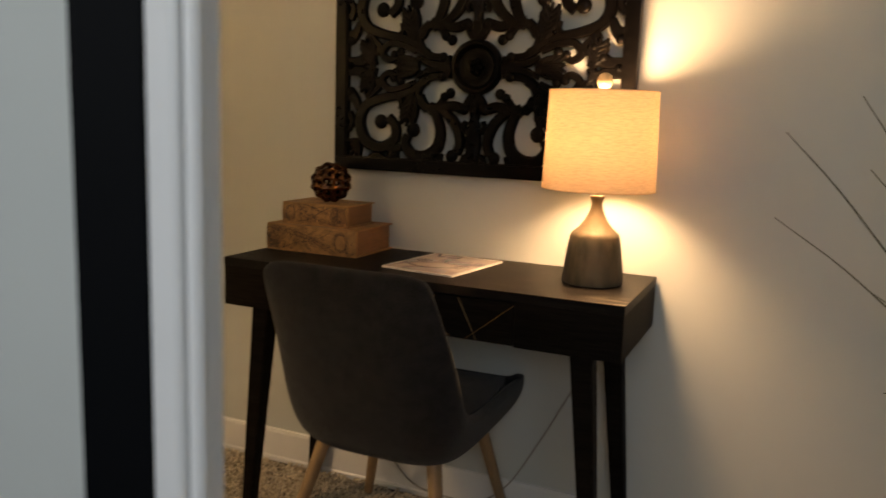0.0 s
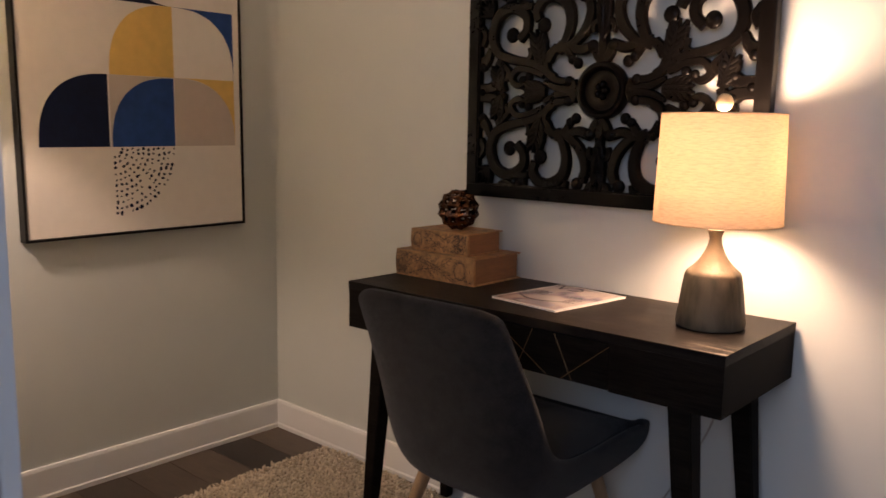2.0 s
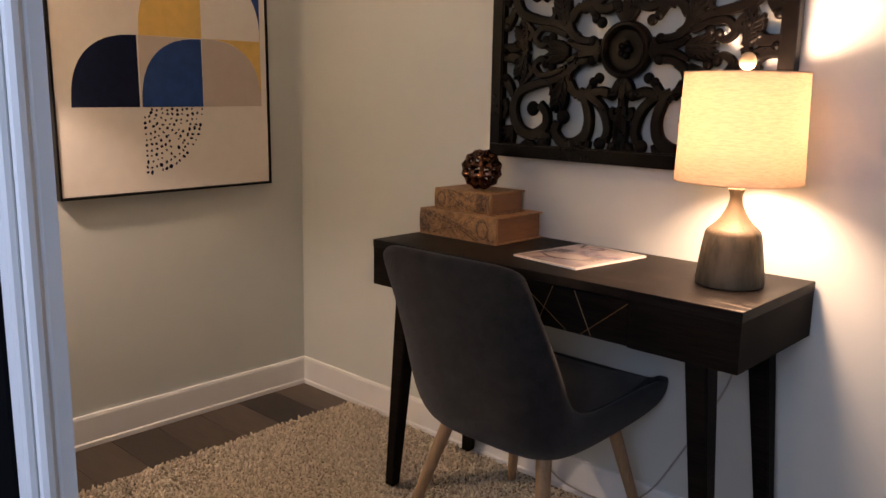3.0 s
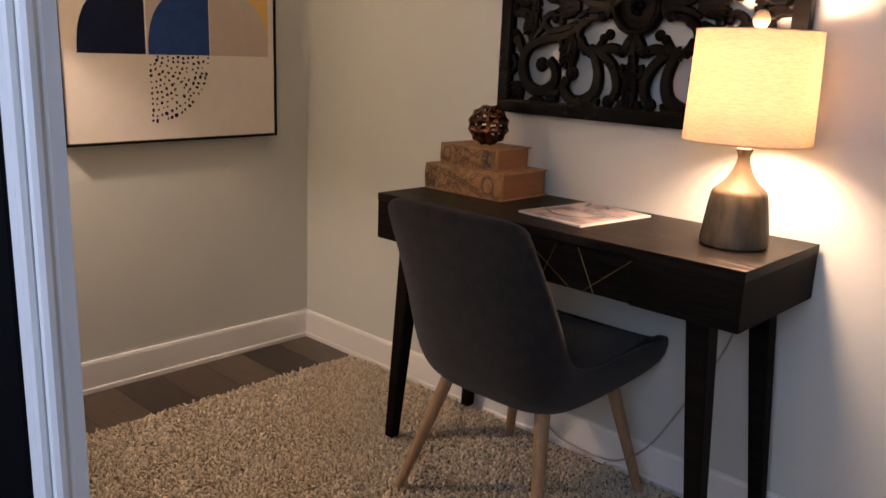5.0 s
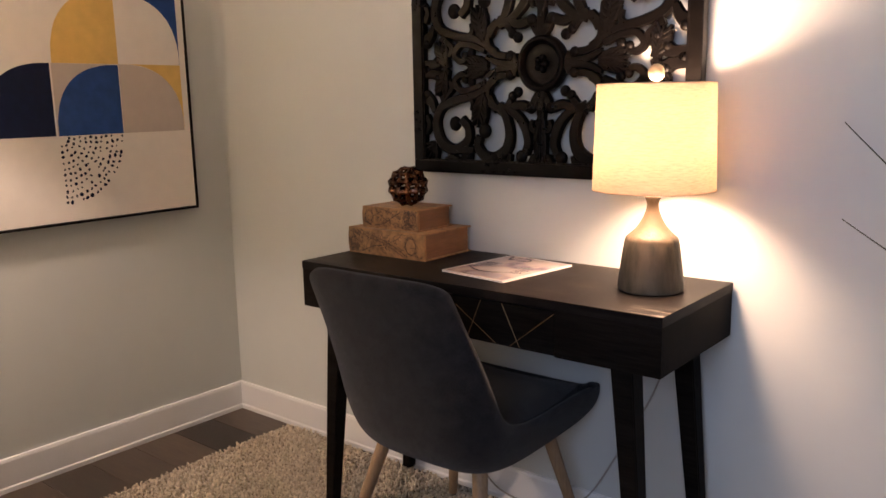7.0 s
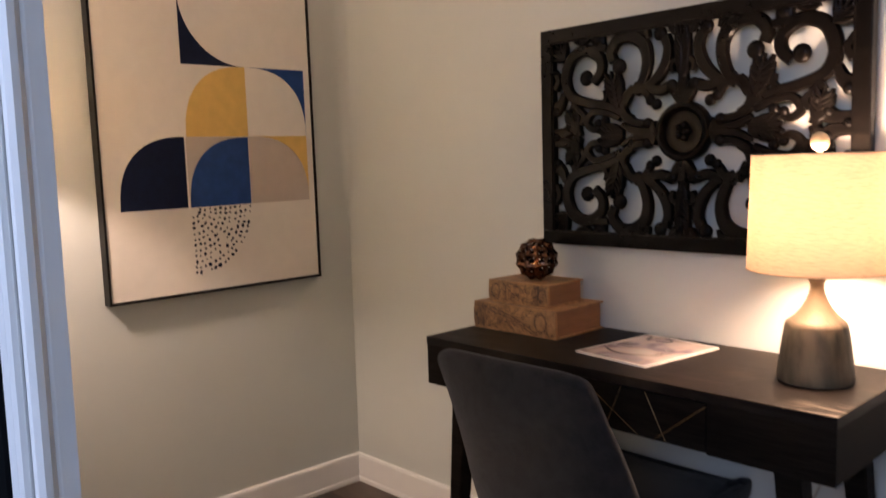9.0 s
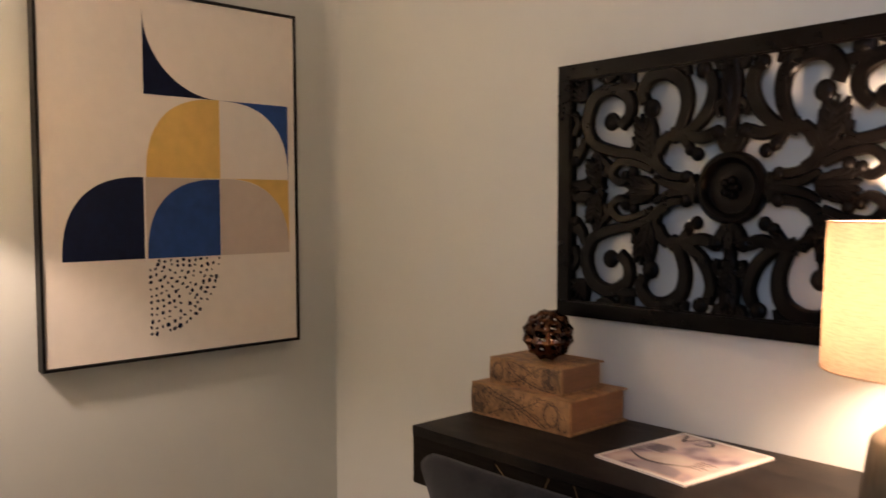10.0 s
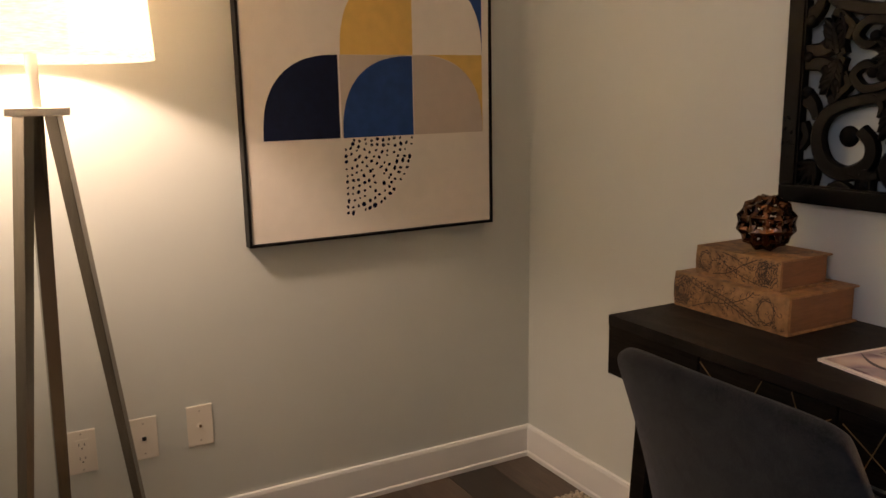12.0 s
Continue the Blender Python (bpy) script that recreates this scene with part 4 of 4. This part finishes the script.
    strokes = [  # u, v in shares of the half opening; half widths in metres
        ([(0.36, 0.14), (0.52, 0.28), (0.70, 0.335), (0.84, 0.42), (0.89, 0.60), (0.84, 0.80), (0.72, 0.87), (0.61, 0.78), (0.60, 0.64), (0.66, 0.54)], (0.010, 0.0165, 0.013)),
        ([(0.34, 0.40), (0.285, 0.50), (0.250, 0.68), (0.275, 0.85), (0.36, 0.94), (0.46, 0.93), (0.52, 0.82), (0.50, 0.72)], (0.012, 0.017, 0.013)),
        ([(0.33, 0.40), (0.22, 0.47), (0.135, 0.60), (0.100, 0.77), (0.125, 0.90)], (0.010, 0.0145, 0.013)),
        ([(0.22, 0.10), (0.34, 0.11), (0.42, 0.20), (0.43, 0.32), (0.35, 0.44)], (0.008, 0.013, 0.013)),
        ([(0.34, 0.46), (0.24, 0.43), (0.16, 0.40), (0.09, 0.43)], (0.011, 0.013, 0.013)),
        ([(0.41, 0.30), (0.36, 0.42), (0.28, 0.42), (0.23, 0.33)], (0.009, 0.012, 0.010)),
        ([(0.18, 0.0), (0.34, 0.035), (0.44, 0.10)], (0.012, 0.010, 0.006)),
        ([(0.45, 0.16), (0.55, 0.22), (0.66, 0.24), (0.715, 0.14), (0.66, 0.07), (0.60, 0.11)], (0.008, 0.010, 0.009)),
        ([(0.72, 0.20), (0.80, 0.30), (0.84, 0.33)], (0.006, 0.010, 0.012)),
        ([(0.98, 0.30), (0.93, 0.36), (0.90, 0.46)], (0.020, 0.014, 0.010)),
        ([(0.62, 1.00), (0.615, 0.90), (0.60, 0.83)], (0.020, 0.019, 0.012)),
        ([(0.55, 0.86), (0.62, 0.88), (0.70, 0.85)], (0.010, 0.010, 0.010)),
        ([(0.0, 0.26), (0.05, 0.36), (0.06, 0.44)], (0.012, 0.012, 0.012)),
        ([(0.22, 0.10), (0.20, 0.03), (0.17, 0.0)], (0.012, 0.012, 0.010)),
        ([(0.99, 0.06), (0.90, 0.05), (0.82, 0.10), (0.78, 0.0)], (0.010, 0.018, 0.012)),
        ([(0.0, 0.60), (0.045, 0.66), (0.075, 0.62), (0.065, 0.55)], (0.007, 0.008, 0.006)),
        ([(0.0, 0.99), (0.055, 0.93), (0.085, 0.99)], (0.011, 0.010, 0.008)),
        ([(0.98, 0.50), (0.95, 0.60), (0.985, 0.70)], (0.010, 0.009, 0.007)),
        ([(0.80, 0.99), (0.745, 0.955), (0.69, 0.99)], (0.010, 0.009, 0.009)),
        ([(0.30, 0.99), (0.255, 0.965), (0.24, 0.90)], (0.011, 0.009, 0.006)),
        ([(0.62, 0.30), (0.56, 0.36), (0.57, 0.45)], (0.008, 0.008, 0.004)),
        ([(0.76, 0.12), (0.74, 0.22), (0.80, 0.28)], (0.007, 0.009, 0.007)),
    ]
    knobs = [(0.715, 0.590, 0.0215), (0.455, 0.665, 0.0215), (0.155, 0.925, 0.0185), (0.62, 0.945, 0.0155), (0.181, 0.27, 0.0150), (0.566, 0.15, 0.0135), (0.80, 0.20, 0.0125), (0.245, 0.095, 0.0145), (0.075, 0.43, 0.0165), (0.225, 0.31, 0.0135), (0.62, 0.125, 0.012), (0.965, 0.27, 0.014), (0.965, 0.0, 0.013), (0.86, 0.10, 0.013)]
    for sx in (-1, 1):
        for sz in (-1, 1):
            def piece(name, make, *args, **kw):
                bm = bmesh.new()
                make(bm, *args, **kw)
                bmesh.ops.recalc_face_normals(bm, faces=bm.faces[:])
                p(name, bm, CARVED, smooth=True)
            for pts, wd in strokes:
                piece("scroll", ribbon, spline([(sx * u * W, sz * v * H) for u, v in pts]), wd)
            for u, v, r in knobs:
                piece("knob", knob, sx * u * W, sz * v * H, r)
            for base, tip, w in (((0.46, 0.26), (0.515, 0.63), 0.026), ((0.42, 0.02), (0.62, 0.03), 0.024), ((0.80, 0.02), (0.845, 0.30), 0.024)):
                piece("leaf", leaf, (sx * base[0] * W, sz * base[1] * H), (sx * tip[0] * W, sz * tip[1] * H), w)
            for k in range(6):
                a = radians(4 + 17 * k)
                o = Vector((sx * 0.885 * W, sz * 0.80 * H))
                tip = o + Vector((sx * math.cos(a) * (0.045 + 0.012 * (k % 2)), sz * math.sin(a) * (0.048 + 0.01 * (k % 2))))
                tip.x, tip.y = max(-W, min(W, tip.x)), max(-H, min(H, tip.y))
                piece("fan_blade", ribbon, spline([o, (o + tip) / 2, tip], 4), (0.004, 0.0075, 0.0035), groove=False)
    for sz in (-1, 1):
        bm = bmesh.new()
        leaf(bm, (0, sz * 0.46 * H), (0, sz * 0.99 * H), 0.020, 7)
        ribbon(bm, spline([(0, sz * 0.25 * H), (0, sz * 0.45 * H), (0, sz * 0.7 * H)]), (0.014, 0.014, 0.010))
        bmesh.ops.recalc_face_normals(bm, faces=bm.faces[:])
        p("axis_leaf", bm, CARVED, "upright carved leaf", smooth=True)
    # round medallion, turned about the y axis
    prof = [(0.004, 0.012), (0.018, 0.014), (0.030, 0.013), (0.044, 0.016), (0.052, 0.013), (0.056, 0.004), (0.062, -0.002), (0.069, -0.001), (0.074, 0.005), (0.075, 0.016), (0.075, 0.024), (0.004, 0.024)]
    bm = lathe([(r, -z) for r, z in reversed(prof)], 40)
    bmesh.ops.recalc_face_normals(bm, faces=bm.faces[:])
    for v in bm.verts:
        v.co = Vector((cx + v.co.x, yf + 0.004 - v.co.z, cz + v.co.y))
    for k in range(5):
        a = k * 1.256
        knob(bm, 0.013 * math.cos(a), 0.016 * math.sin(a), 0.009)
    bmesh.ops.recalc_face_normals(bm, faces=bm.faces[:])
    p("medallion", bm, CARVED, "round carved centre medallion", smooth=True)
    return t


carved_panel()

# ---- wall plates ----
SCREW = material("painted_screw", (0.5, 0.45, 0.4), 0.35, 0.5)


def wall_plate(y, kind, z=0.284, wall="west"):
    label = {"outlet": "ivory double power outlet plate on wall near baseboard", "phone": "ivory phone jack wall plate with dark centre hole", "coax": "ivory cable jack wall plate with small metal post"}[kind]
    t = empty("power_outlet" if kind == "outlet" else kind + "_plate", (0, 0, 0), label, "wall plate", group="wall plates")
    w, h = 0.069, 0.115
    # built in the plane y = 0 facing -y, centred at the origin
    part("plate", box((-w / 2, -0.005, -h / 2), (w / 2, 0, h / 2), 0.0022, 2), PLATE, t)
    if kind == "outlet":
        part("insert", box((-0.0165, -0.0062, -0.0335), (0.0165, -0.004, 0.0335), 0.001), PLATE, t, "raised outlet face")
        for dz in (-0.0185, 0.0185):
            for dx, hh in ((-0.0065, 0.004), (0.0065, 0.0033)):
                part("slot", box((dx - 0.0009, -0.0068, dz + 0.002 - hh), (dx + 0.0009, -0.0061, dz + 0.002 + hh)), DARKHOLE, t, "dark slot")
            part("slot", box((-0.002, -0.0068, dz - 0.0105), (0.002, -0.0061, dz - 0.0065), 0.0003, 1), DARKHOLE, t, "dark slot")
    else:
        own = lathe([(0.0002, 0.0), (0.0085, 0.0), (0.0080, 0.001), (0.0062, 0.0014), (0.0002, 0.0016)], 16)
        own.transform(pose(0, -0.005, 0, 90))
        part("collar", own, PLATE, t)
        if kind == "coax":
            own = lathe([(0.0002, 0.0), (0.0040, 0.0), (0.0040, 0.005), (0.0002, 0.005)], 12)
            own.transform(pose(0, -0.006, 0, 90))
            part("post", own, BRASS, t, "threaded brass post")
        else:
            part("slot", box((-0.0055, -0.0072, -0.0055), (0.0055, -0.0064, 0.0055), 0.001, 1), DARKHOLE, t, "dark square jack")
    for dz in ((-0.042, 0.042) if kind != "outlet" else (-0.0485, 0.0485)):
        own = lathe([(0.0002, 0.0), (0.0028, 0.0), (0.0022, 0.0009), (0.0002, 0.001)], 10)
        own.transform(pose(0, -0.005, dz, 90))
        part("screw", own, SCREW, t, "small painted screw")
    t.matrix_world = pose(WEST, y, z + h / 2, 0, 0, 90) if wall == "west" else pose(y, NORTH, z + h / 2)
    return t


wall_plate(0.704, "outlet", 0.278)
wall_plate(0.856, "phone", 0.280)
wall_plate(1.003, "coax", 0.285)
wall_plate(-0.99, "outlet", 0.285, "north")


# ---- lamp cord ----
CORD = material("grey_cord", (0.40, 0.37, 0.33), 0.4)
WHITE_PLASTIC = material("white_plug", (0.6, 0.58, 0.55), 0.4)


def cord():
    t = empty("lamp_cord", (-0.70, 2.08, 0.0), "thin grey lamp cord hanging behind desk down to floor", "cord")
    inv = t.matrix_world.inverted()
    pts = [(-0.372, 1.985, 0.764), (-0.376, 2.04, 0.7645), (-0.380, 2.088, 0.764), (-0.386, 2.0975, 0.74), (-0.40, 2.096, 0.60), (-0.432, 2.094, 0.464), (-0.485, 2.092, 0.35), (-0.537, 2.090, 0.248), (-0.62, 2.086, 0.105), (-0.70, 2.075, 0.036), (-0.77, 2.070, 0.026), (-0.845, 2.066, 0.030), (-0.91, 2.068, 0.040), (-0.96, 2.074, 0.066), (-1.004, 2.079, 0.115), (-1.03, 2.082, 0.18), (-1.02, 2.080, 0.26), (-0.99, 2.083, 0.32)]
    b = tube(spline3(pts), 0.0026, 8)
    b.transform(inv)
    part("cable", b, CORD, t, smooth=True)
    b = box((-1.003, 2.068, 0.308), (-0.977, 2.0935, 0.334), 0.004)
    b.transform(inv)
    part("plug", b, WHITE_PLASTIC, t, "pale plastic plug")


def spline3(pts, per=6):
    P = [Vector(p) for p in pts]
    P = [P[0] * 2 - P[1]] + P + [P[-1] * 2 - P[-2]]
    out = []
    for i in range(1, len(P) - 2):
        for k in range(per):
            t = k / per
            a, b, c, d = P[i - 1], P[i], P[i + 1], P[i + 2]
            out.append(0.5 * (2 * b + (c - a) * t + (2 * a - 5 * b + 4 * c - d) * t * t + (3 * b - a - 3 * c + d) * t ** 3))
    out.append(P[-2])
    return out


cord()


# ---- tall dry grass in a floor vase ----
GRASS = material("dry_grass", (0.060, 0.062, 0.030), 0.6, vary=0.45, scale=8)
VASE = material("dark_ceramic", (0.05, 0.045, 0.04), 0.35, vary=0.2)


def grass_vase():
    bx, by = 0.47, 1.86
    t = empty("grass_arrangement", (bx, by, 0.0), "tall thin dark green grass blades in floor vase", "plant")
    part("vase", lathe([(0.07, 0), (0.085, 0.02), (0.10, 0.14), (0.09, 0.30), (0.06, 0.40), (0.052, 0.44), (0.056, 0.45), (0.048, 0.45), (0.045, 0.40), (0.004, 0.39)], 32), VASE, t, "dark ceramic vase", smooth=True)
    blades = [(0.037, 1.145, 0.174, 1.0, 0.388, 0.723), (0.028, 0.959, 0.206, 0.836, 0.419, 0.639), (0.174, 1.225, 0.262, 1.082, 0.4, 0.732), (0.205, 1.074, 0.302, 0.964, 0.353, 0.861),
              (0.233, 1.107, 0.315, 1.026, 0.401, 0.854), (0.321, 1.269, 0.283, 1.19, 0.366, 0.984), (0.332, 1.273, 0.343, 1.179, 0.39, 1.012), (0.267, 1.184, 0.333, 1.087, 0.398, 0.88),
              (0.289, 1.104, 0.357, 1.023, 0.395, 0.947), (0.262, 0.873, 0.334, 0.797, 0.415, 0.687), (0.237, 0.812, 0.338, 0.75, 0.417, 0.666), (0.29, 0.819, 0.336, 0.708, 0.419, 0.577)]
    blades += [(0.279, 0.599, 0.344, 0.608, 0.425, 0.571), (0.317, 0.891, 0.362, 0.829, 0.412, 0.761), (0.314, 0.853, 0.362, 0.822, 0.409, 0.794), (0.329, 0.926, 0.373, 0.904, 0.401, 0.881), (0.335, 1.20, 0.363, 1.217, 0.40, 1.19)]
    rnd = random.Random(11)
    for k in range(40):
        x = rnd.uniform(0.33, 0.86)
        z = rnd.uniform(0.95, 1.38)
        blades.append((x, z, 0.45 + (x - 0.45) * 0.62, z - rnd.uniform(0.06, 0.16), 0.455 + (x - 0.455) * 0.3, z * 0.70))
    for x0, z0, x1, z1, x2, z2 in blades:
        off = rnd.uniform(-0.05, 0.05)
        y0 = 1.86 + off
        top = Vector((x0, y0, z0))
        pts = [top, Vector((x1, y0, z1)), Vector((x2, 1.86 + off * 0.8, z2))]
        root = Vector((bx + rnd.uniform(-0.03, 0.03), by + rnd.uniform(-0.03, 0.03), 0.42))
        pts += [pts[2].lerp(root, 0.55) + Vector((0.012, 0, 0)), root]
        q = spline3(pts, 6)
        n = len(q)
        b = tube([v - Vector((bx, by, 0)) for v in q], [0.0010 + 0.0014 * min(1, 2.2 * i / n) for i in range(n)], 5)
        part("blade", b, GRASS, t)
    return t


grass_vase()


# ---- shag rug ----
def rug():
    x0, x1, y0, y1 = -1.874, 0.62, 0.50, 2.068
    t = empty("rug", ((x0 + x1) / 2, (y0 + y1) / 2, 0), "beige shag rug of twisted yarn on dark wood floor", "rug")
    inv = t.matrix_world.inverted()
    b = box((x0 + 0.006, y0 + 0.006, 0.0004), (x1 - 0.006, y1 - 0.006, 0.010), 0.003)
    b.transform(inv)
    part("backing", b, RUGBACK, t, "woven beige rug backing")
    rng = np.random.default_rng(7)
    step = 0.0080
    gx, gy = np.meshgrid(np.arange(x0 + 0.004, x1 - 0.004, step), np.arange(y0 + 0.004, y1 - 0.004, step))
    n = gx.size
    base = np.stack([gx.ravel(), gy.ravel(), np.full(n, 0.008)], 1)
    base[:, :2] += rng.uniform(-0.45, 0.45, (n, 2)) * step
    # tufts gather in small tufted clumps
    ci, cj = np.round((base[:, 0] - x0) / 0.017).astype(int), np.round((base[:, 1] - y0) / 0.017).astype(int)
    hx = np.mod(np.sin(ci * 12.9898 + cj * 78.233) * 43758.5453, 1.0)
    hy = np.mod(np.sin(ci * 39.346 + cj * 11.135) * 24634.6345, 1.0)
    to_clump = np.stack([x0 + ci * 0.017 + (hx - 0.5) * 0.012 - base[:, 0], y0 + cj * 0.017 + (hy - 0.5) * 0.012 - base[:, 1]], 1)
    far = np.clip(np.linalg.norm(to_clump, axis=1) / 0.013, 0, 1)
    # and lean together in patches
    a = 2.4 * np.sin(base[:, 0] * 9.1 + 1.3 * np.sin(base[:, 1] * 7.3)) + 2.1 * np.cos(base[:, 1] * 8.2 + 1.7 * np.sin(base[:, 0] * 11.0)) + 1.2 * np.sin(base[:, 0] * 41 + base[:, 1] * 37) + rng.normal(0, 1.3, n)
    lean = np.stack([np.cos(a), np.sin(a)], 1) * (rng.uniform(0.003, 0.010, n) * (0.8 + 0.4 * np.sin(base[:, 0] * 6 + base[:, 1] * 5)))[:, None]
    lean = lean * 0.6 + to_clump * 0.55
    high = rng.uniform(0.009, 0.017, n) * (1.12 - 0.50 * far) + 0.004 * (hx - 0.5) + 0.003 * np.sin(base[:, 0] * 12) * np.cos(base[:, 1] * 14)
    rad = rng.uniform(0.0030, 0.0046, n)
    levels = [(0.0, 0.0, 0.7), (0.6, 0.3, 1.0), (0.98, 0.85, 0.80), (0.86, 1.5, 0.40)]
    sides = 4
    verts = np.zeros((n, len(levels) * sides, 3))
    rot = rng.uniform(0, 1.57, n)
    for li, (fz, fl, fr) in enumerate(levels):
        for k in range(sides):
            ang = rot + k * 2 * np.pi / sides + li * 0.5
            verts[:, li * sides + k, 0] = base[:, 0] + lean[:, 0] * fl + np.cos(ang) * rad * fr
            verts[:, li * sides + k, 1] = base[:, 1] + lean[:, 1] * fl + np.sin(ang) * rad * fr
            verts[:, li * sides + k, 2] = base[:, 2] + high * fz
    quads = []
    for li in range(len(levels) - 1):
        for k in range(sides):
            quads.append((li * sides + k, li * sides + (k + 1) % sides, (li + 1) * sides + (k + 1) % sides, (li + 1) * sides + k))
    top = (len(levels) - 1) * sides
    quads.append((top, top + 1, top + 2, top + 3))
    q = np.array(quads)
    faces = (q[None] + (np.arange(n) * len(levels) * sides)[:, None, None]).reshape(-1, 4)
    co = verts.reshape(-1, 3)
    co[:, 1] = np.minimum(co[:, 1], NORTH - 0.0175)
    co -= np.array(t.matrix_world.translation)
    me = bpy.data.meshes.new("pile")
    me.vertices.add(len(co))
    me.vertices.foreach_set("co", co.ravel())
    me.loops.add(faces.size)
    me.loops.foreach_set("vertex_index", faces.ravel().astype(np.int32))
    me.polygons.add(len(faces))
    me.polygons.foreach_set("loop_start", np.arange(0, faces.size, 4, dtype=np.int32))
    me.polygons.foreach_set("use_smooth", np.ones(len(faces), dtype=bool))
    me.update(calc_edges=True)
    me.validate()
    me.materials.append(PILE)
    o = new("shag_surface", me)
    o.parent = t
    tagged(o, "thick beige shag yarn pile", kind="stuff")
    return t


def pile_material():
    m = material("shag_yarn", (0.42, 0.33, 0.245), 0.95, sheen=0.3, spec=0.1)
    nt = m.node_tree
    b = nt.nodes["Principled BSDF"]
    g, r = nt.nodes.new("ShaderNodeNewGeometry"), nt.nodes.new("ShaderNodeValToRGB")
    nt.links.new(g.outputs["Random Per Island"], r.inputs[0])
    r.color_ramp.elements[0].color, r.color_ramp.elements[1].color = (0.48, 0.395, 0.285, 1), (0.84, 0.725, 0.56, 1)
    nt.links.new(r.outputs[0], b.inputs["Base Color"])
    return m


RUGBACK = material("rug_backing", (0.25, 0.19, 0.14), 0.95, vary=0.2)
PILE = pile_material()
rug()

# ---- floor ----
def floor():
    m = material("dark_oak_planks", (0.050, 0.035, 0.025), 0.42, vary=0.35, scale=14, bump=0.2, bump_scale=40, stretch=(0.6, 7, 7))
    nt = m.node_tree
    b = nt.nodes["Principled BSDF"]
    src = b.inputs["Base Color"].links[0].from_socket
    oi, hsv, mr = nt.nodes.new("ShaderNodeObjectInfo"), nt.nodes.new("ShaderNodeHueSaturation"), nt.nodes.new("ShaderNodeMapRange")
    mr.inputs["To Min"].default_value, mr.inputs["To Max"].default_value = 0.5, 1.9
    nt.links.new(oi.outputs["Random"], mr.inputs[0])
    nt.links.new(mr.outputs[0], hsv.inputs["Value"])
    nt.links.new(src, hsv.inputs["Color"])
    nt.links.new(hsv.outputs[0], b.inputs["Base Color"])
    fl = empty("floor", (0, 0, 0), "dark brown oak plank floor", "", kind="structure")
    width, length = 0.165, 1.25
    shared = {}

    def plank(n):
        key = round(n, 3)
        if key not in shared:
            bm = box((0.0004, 0.0004, -0.012), (n - 0.0004, width - 0.0004, 0), 0.0008, 1)
            me = bpy.data.meshes.new("plank")
            bm.to_mesh(me)
            bm.free()
            me.materials.append(m)
            shared[key] = me
        return shared[key]
    j, y = 0, NORTH - 22 * width + 0.004
    while y < NORTH - 0.01:
        x = WEST - (j * 0.47) % 0.9
        while x < EAST - 0.01:
            lo, hi = max(x, WEST), min(x + length, EAST)
            if hi - lo > 0.02:
                o = new("plank", plank(hi - lo))
                o.parent = fl
                o.location = (lo, y, 0)
            x += length
        y += width
        j += 1


floor()
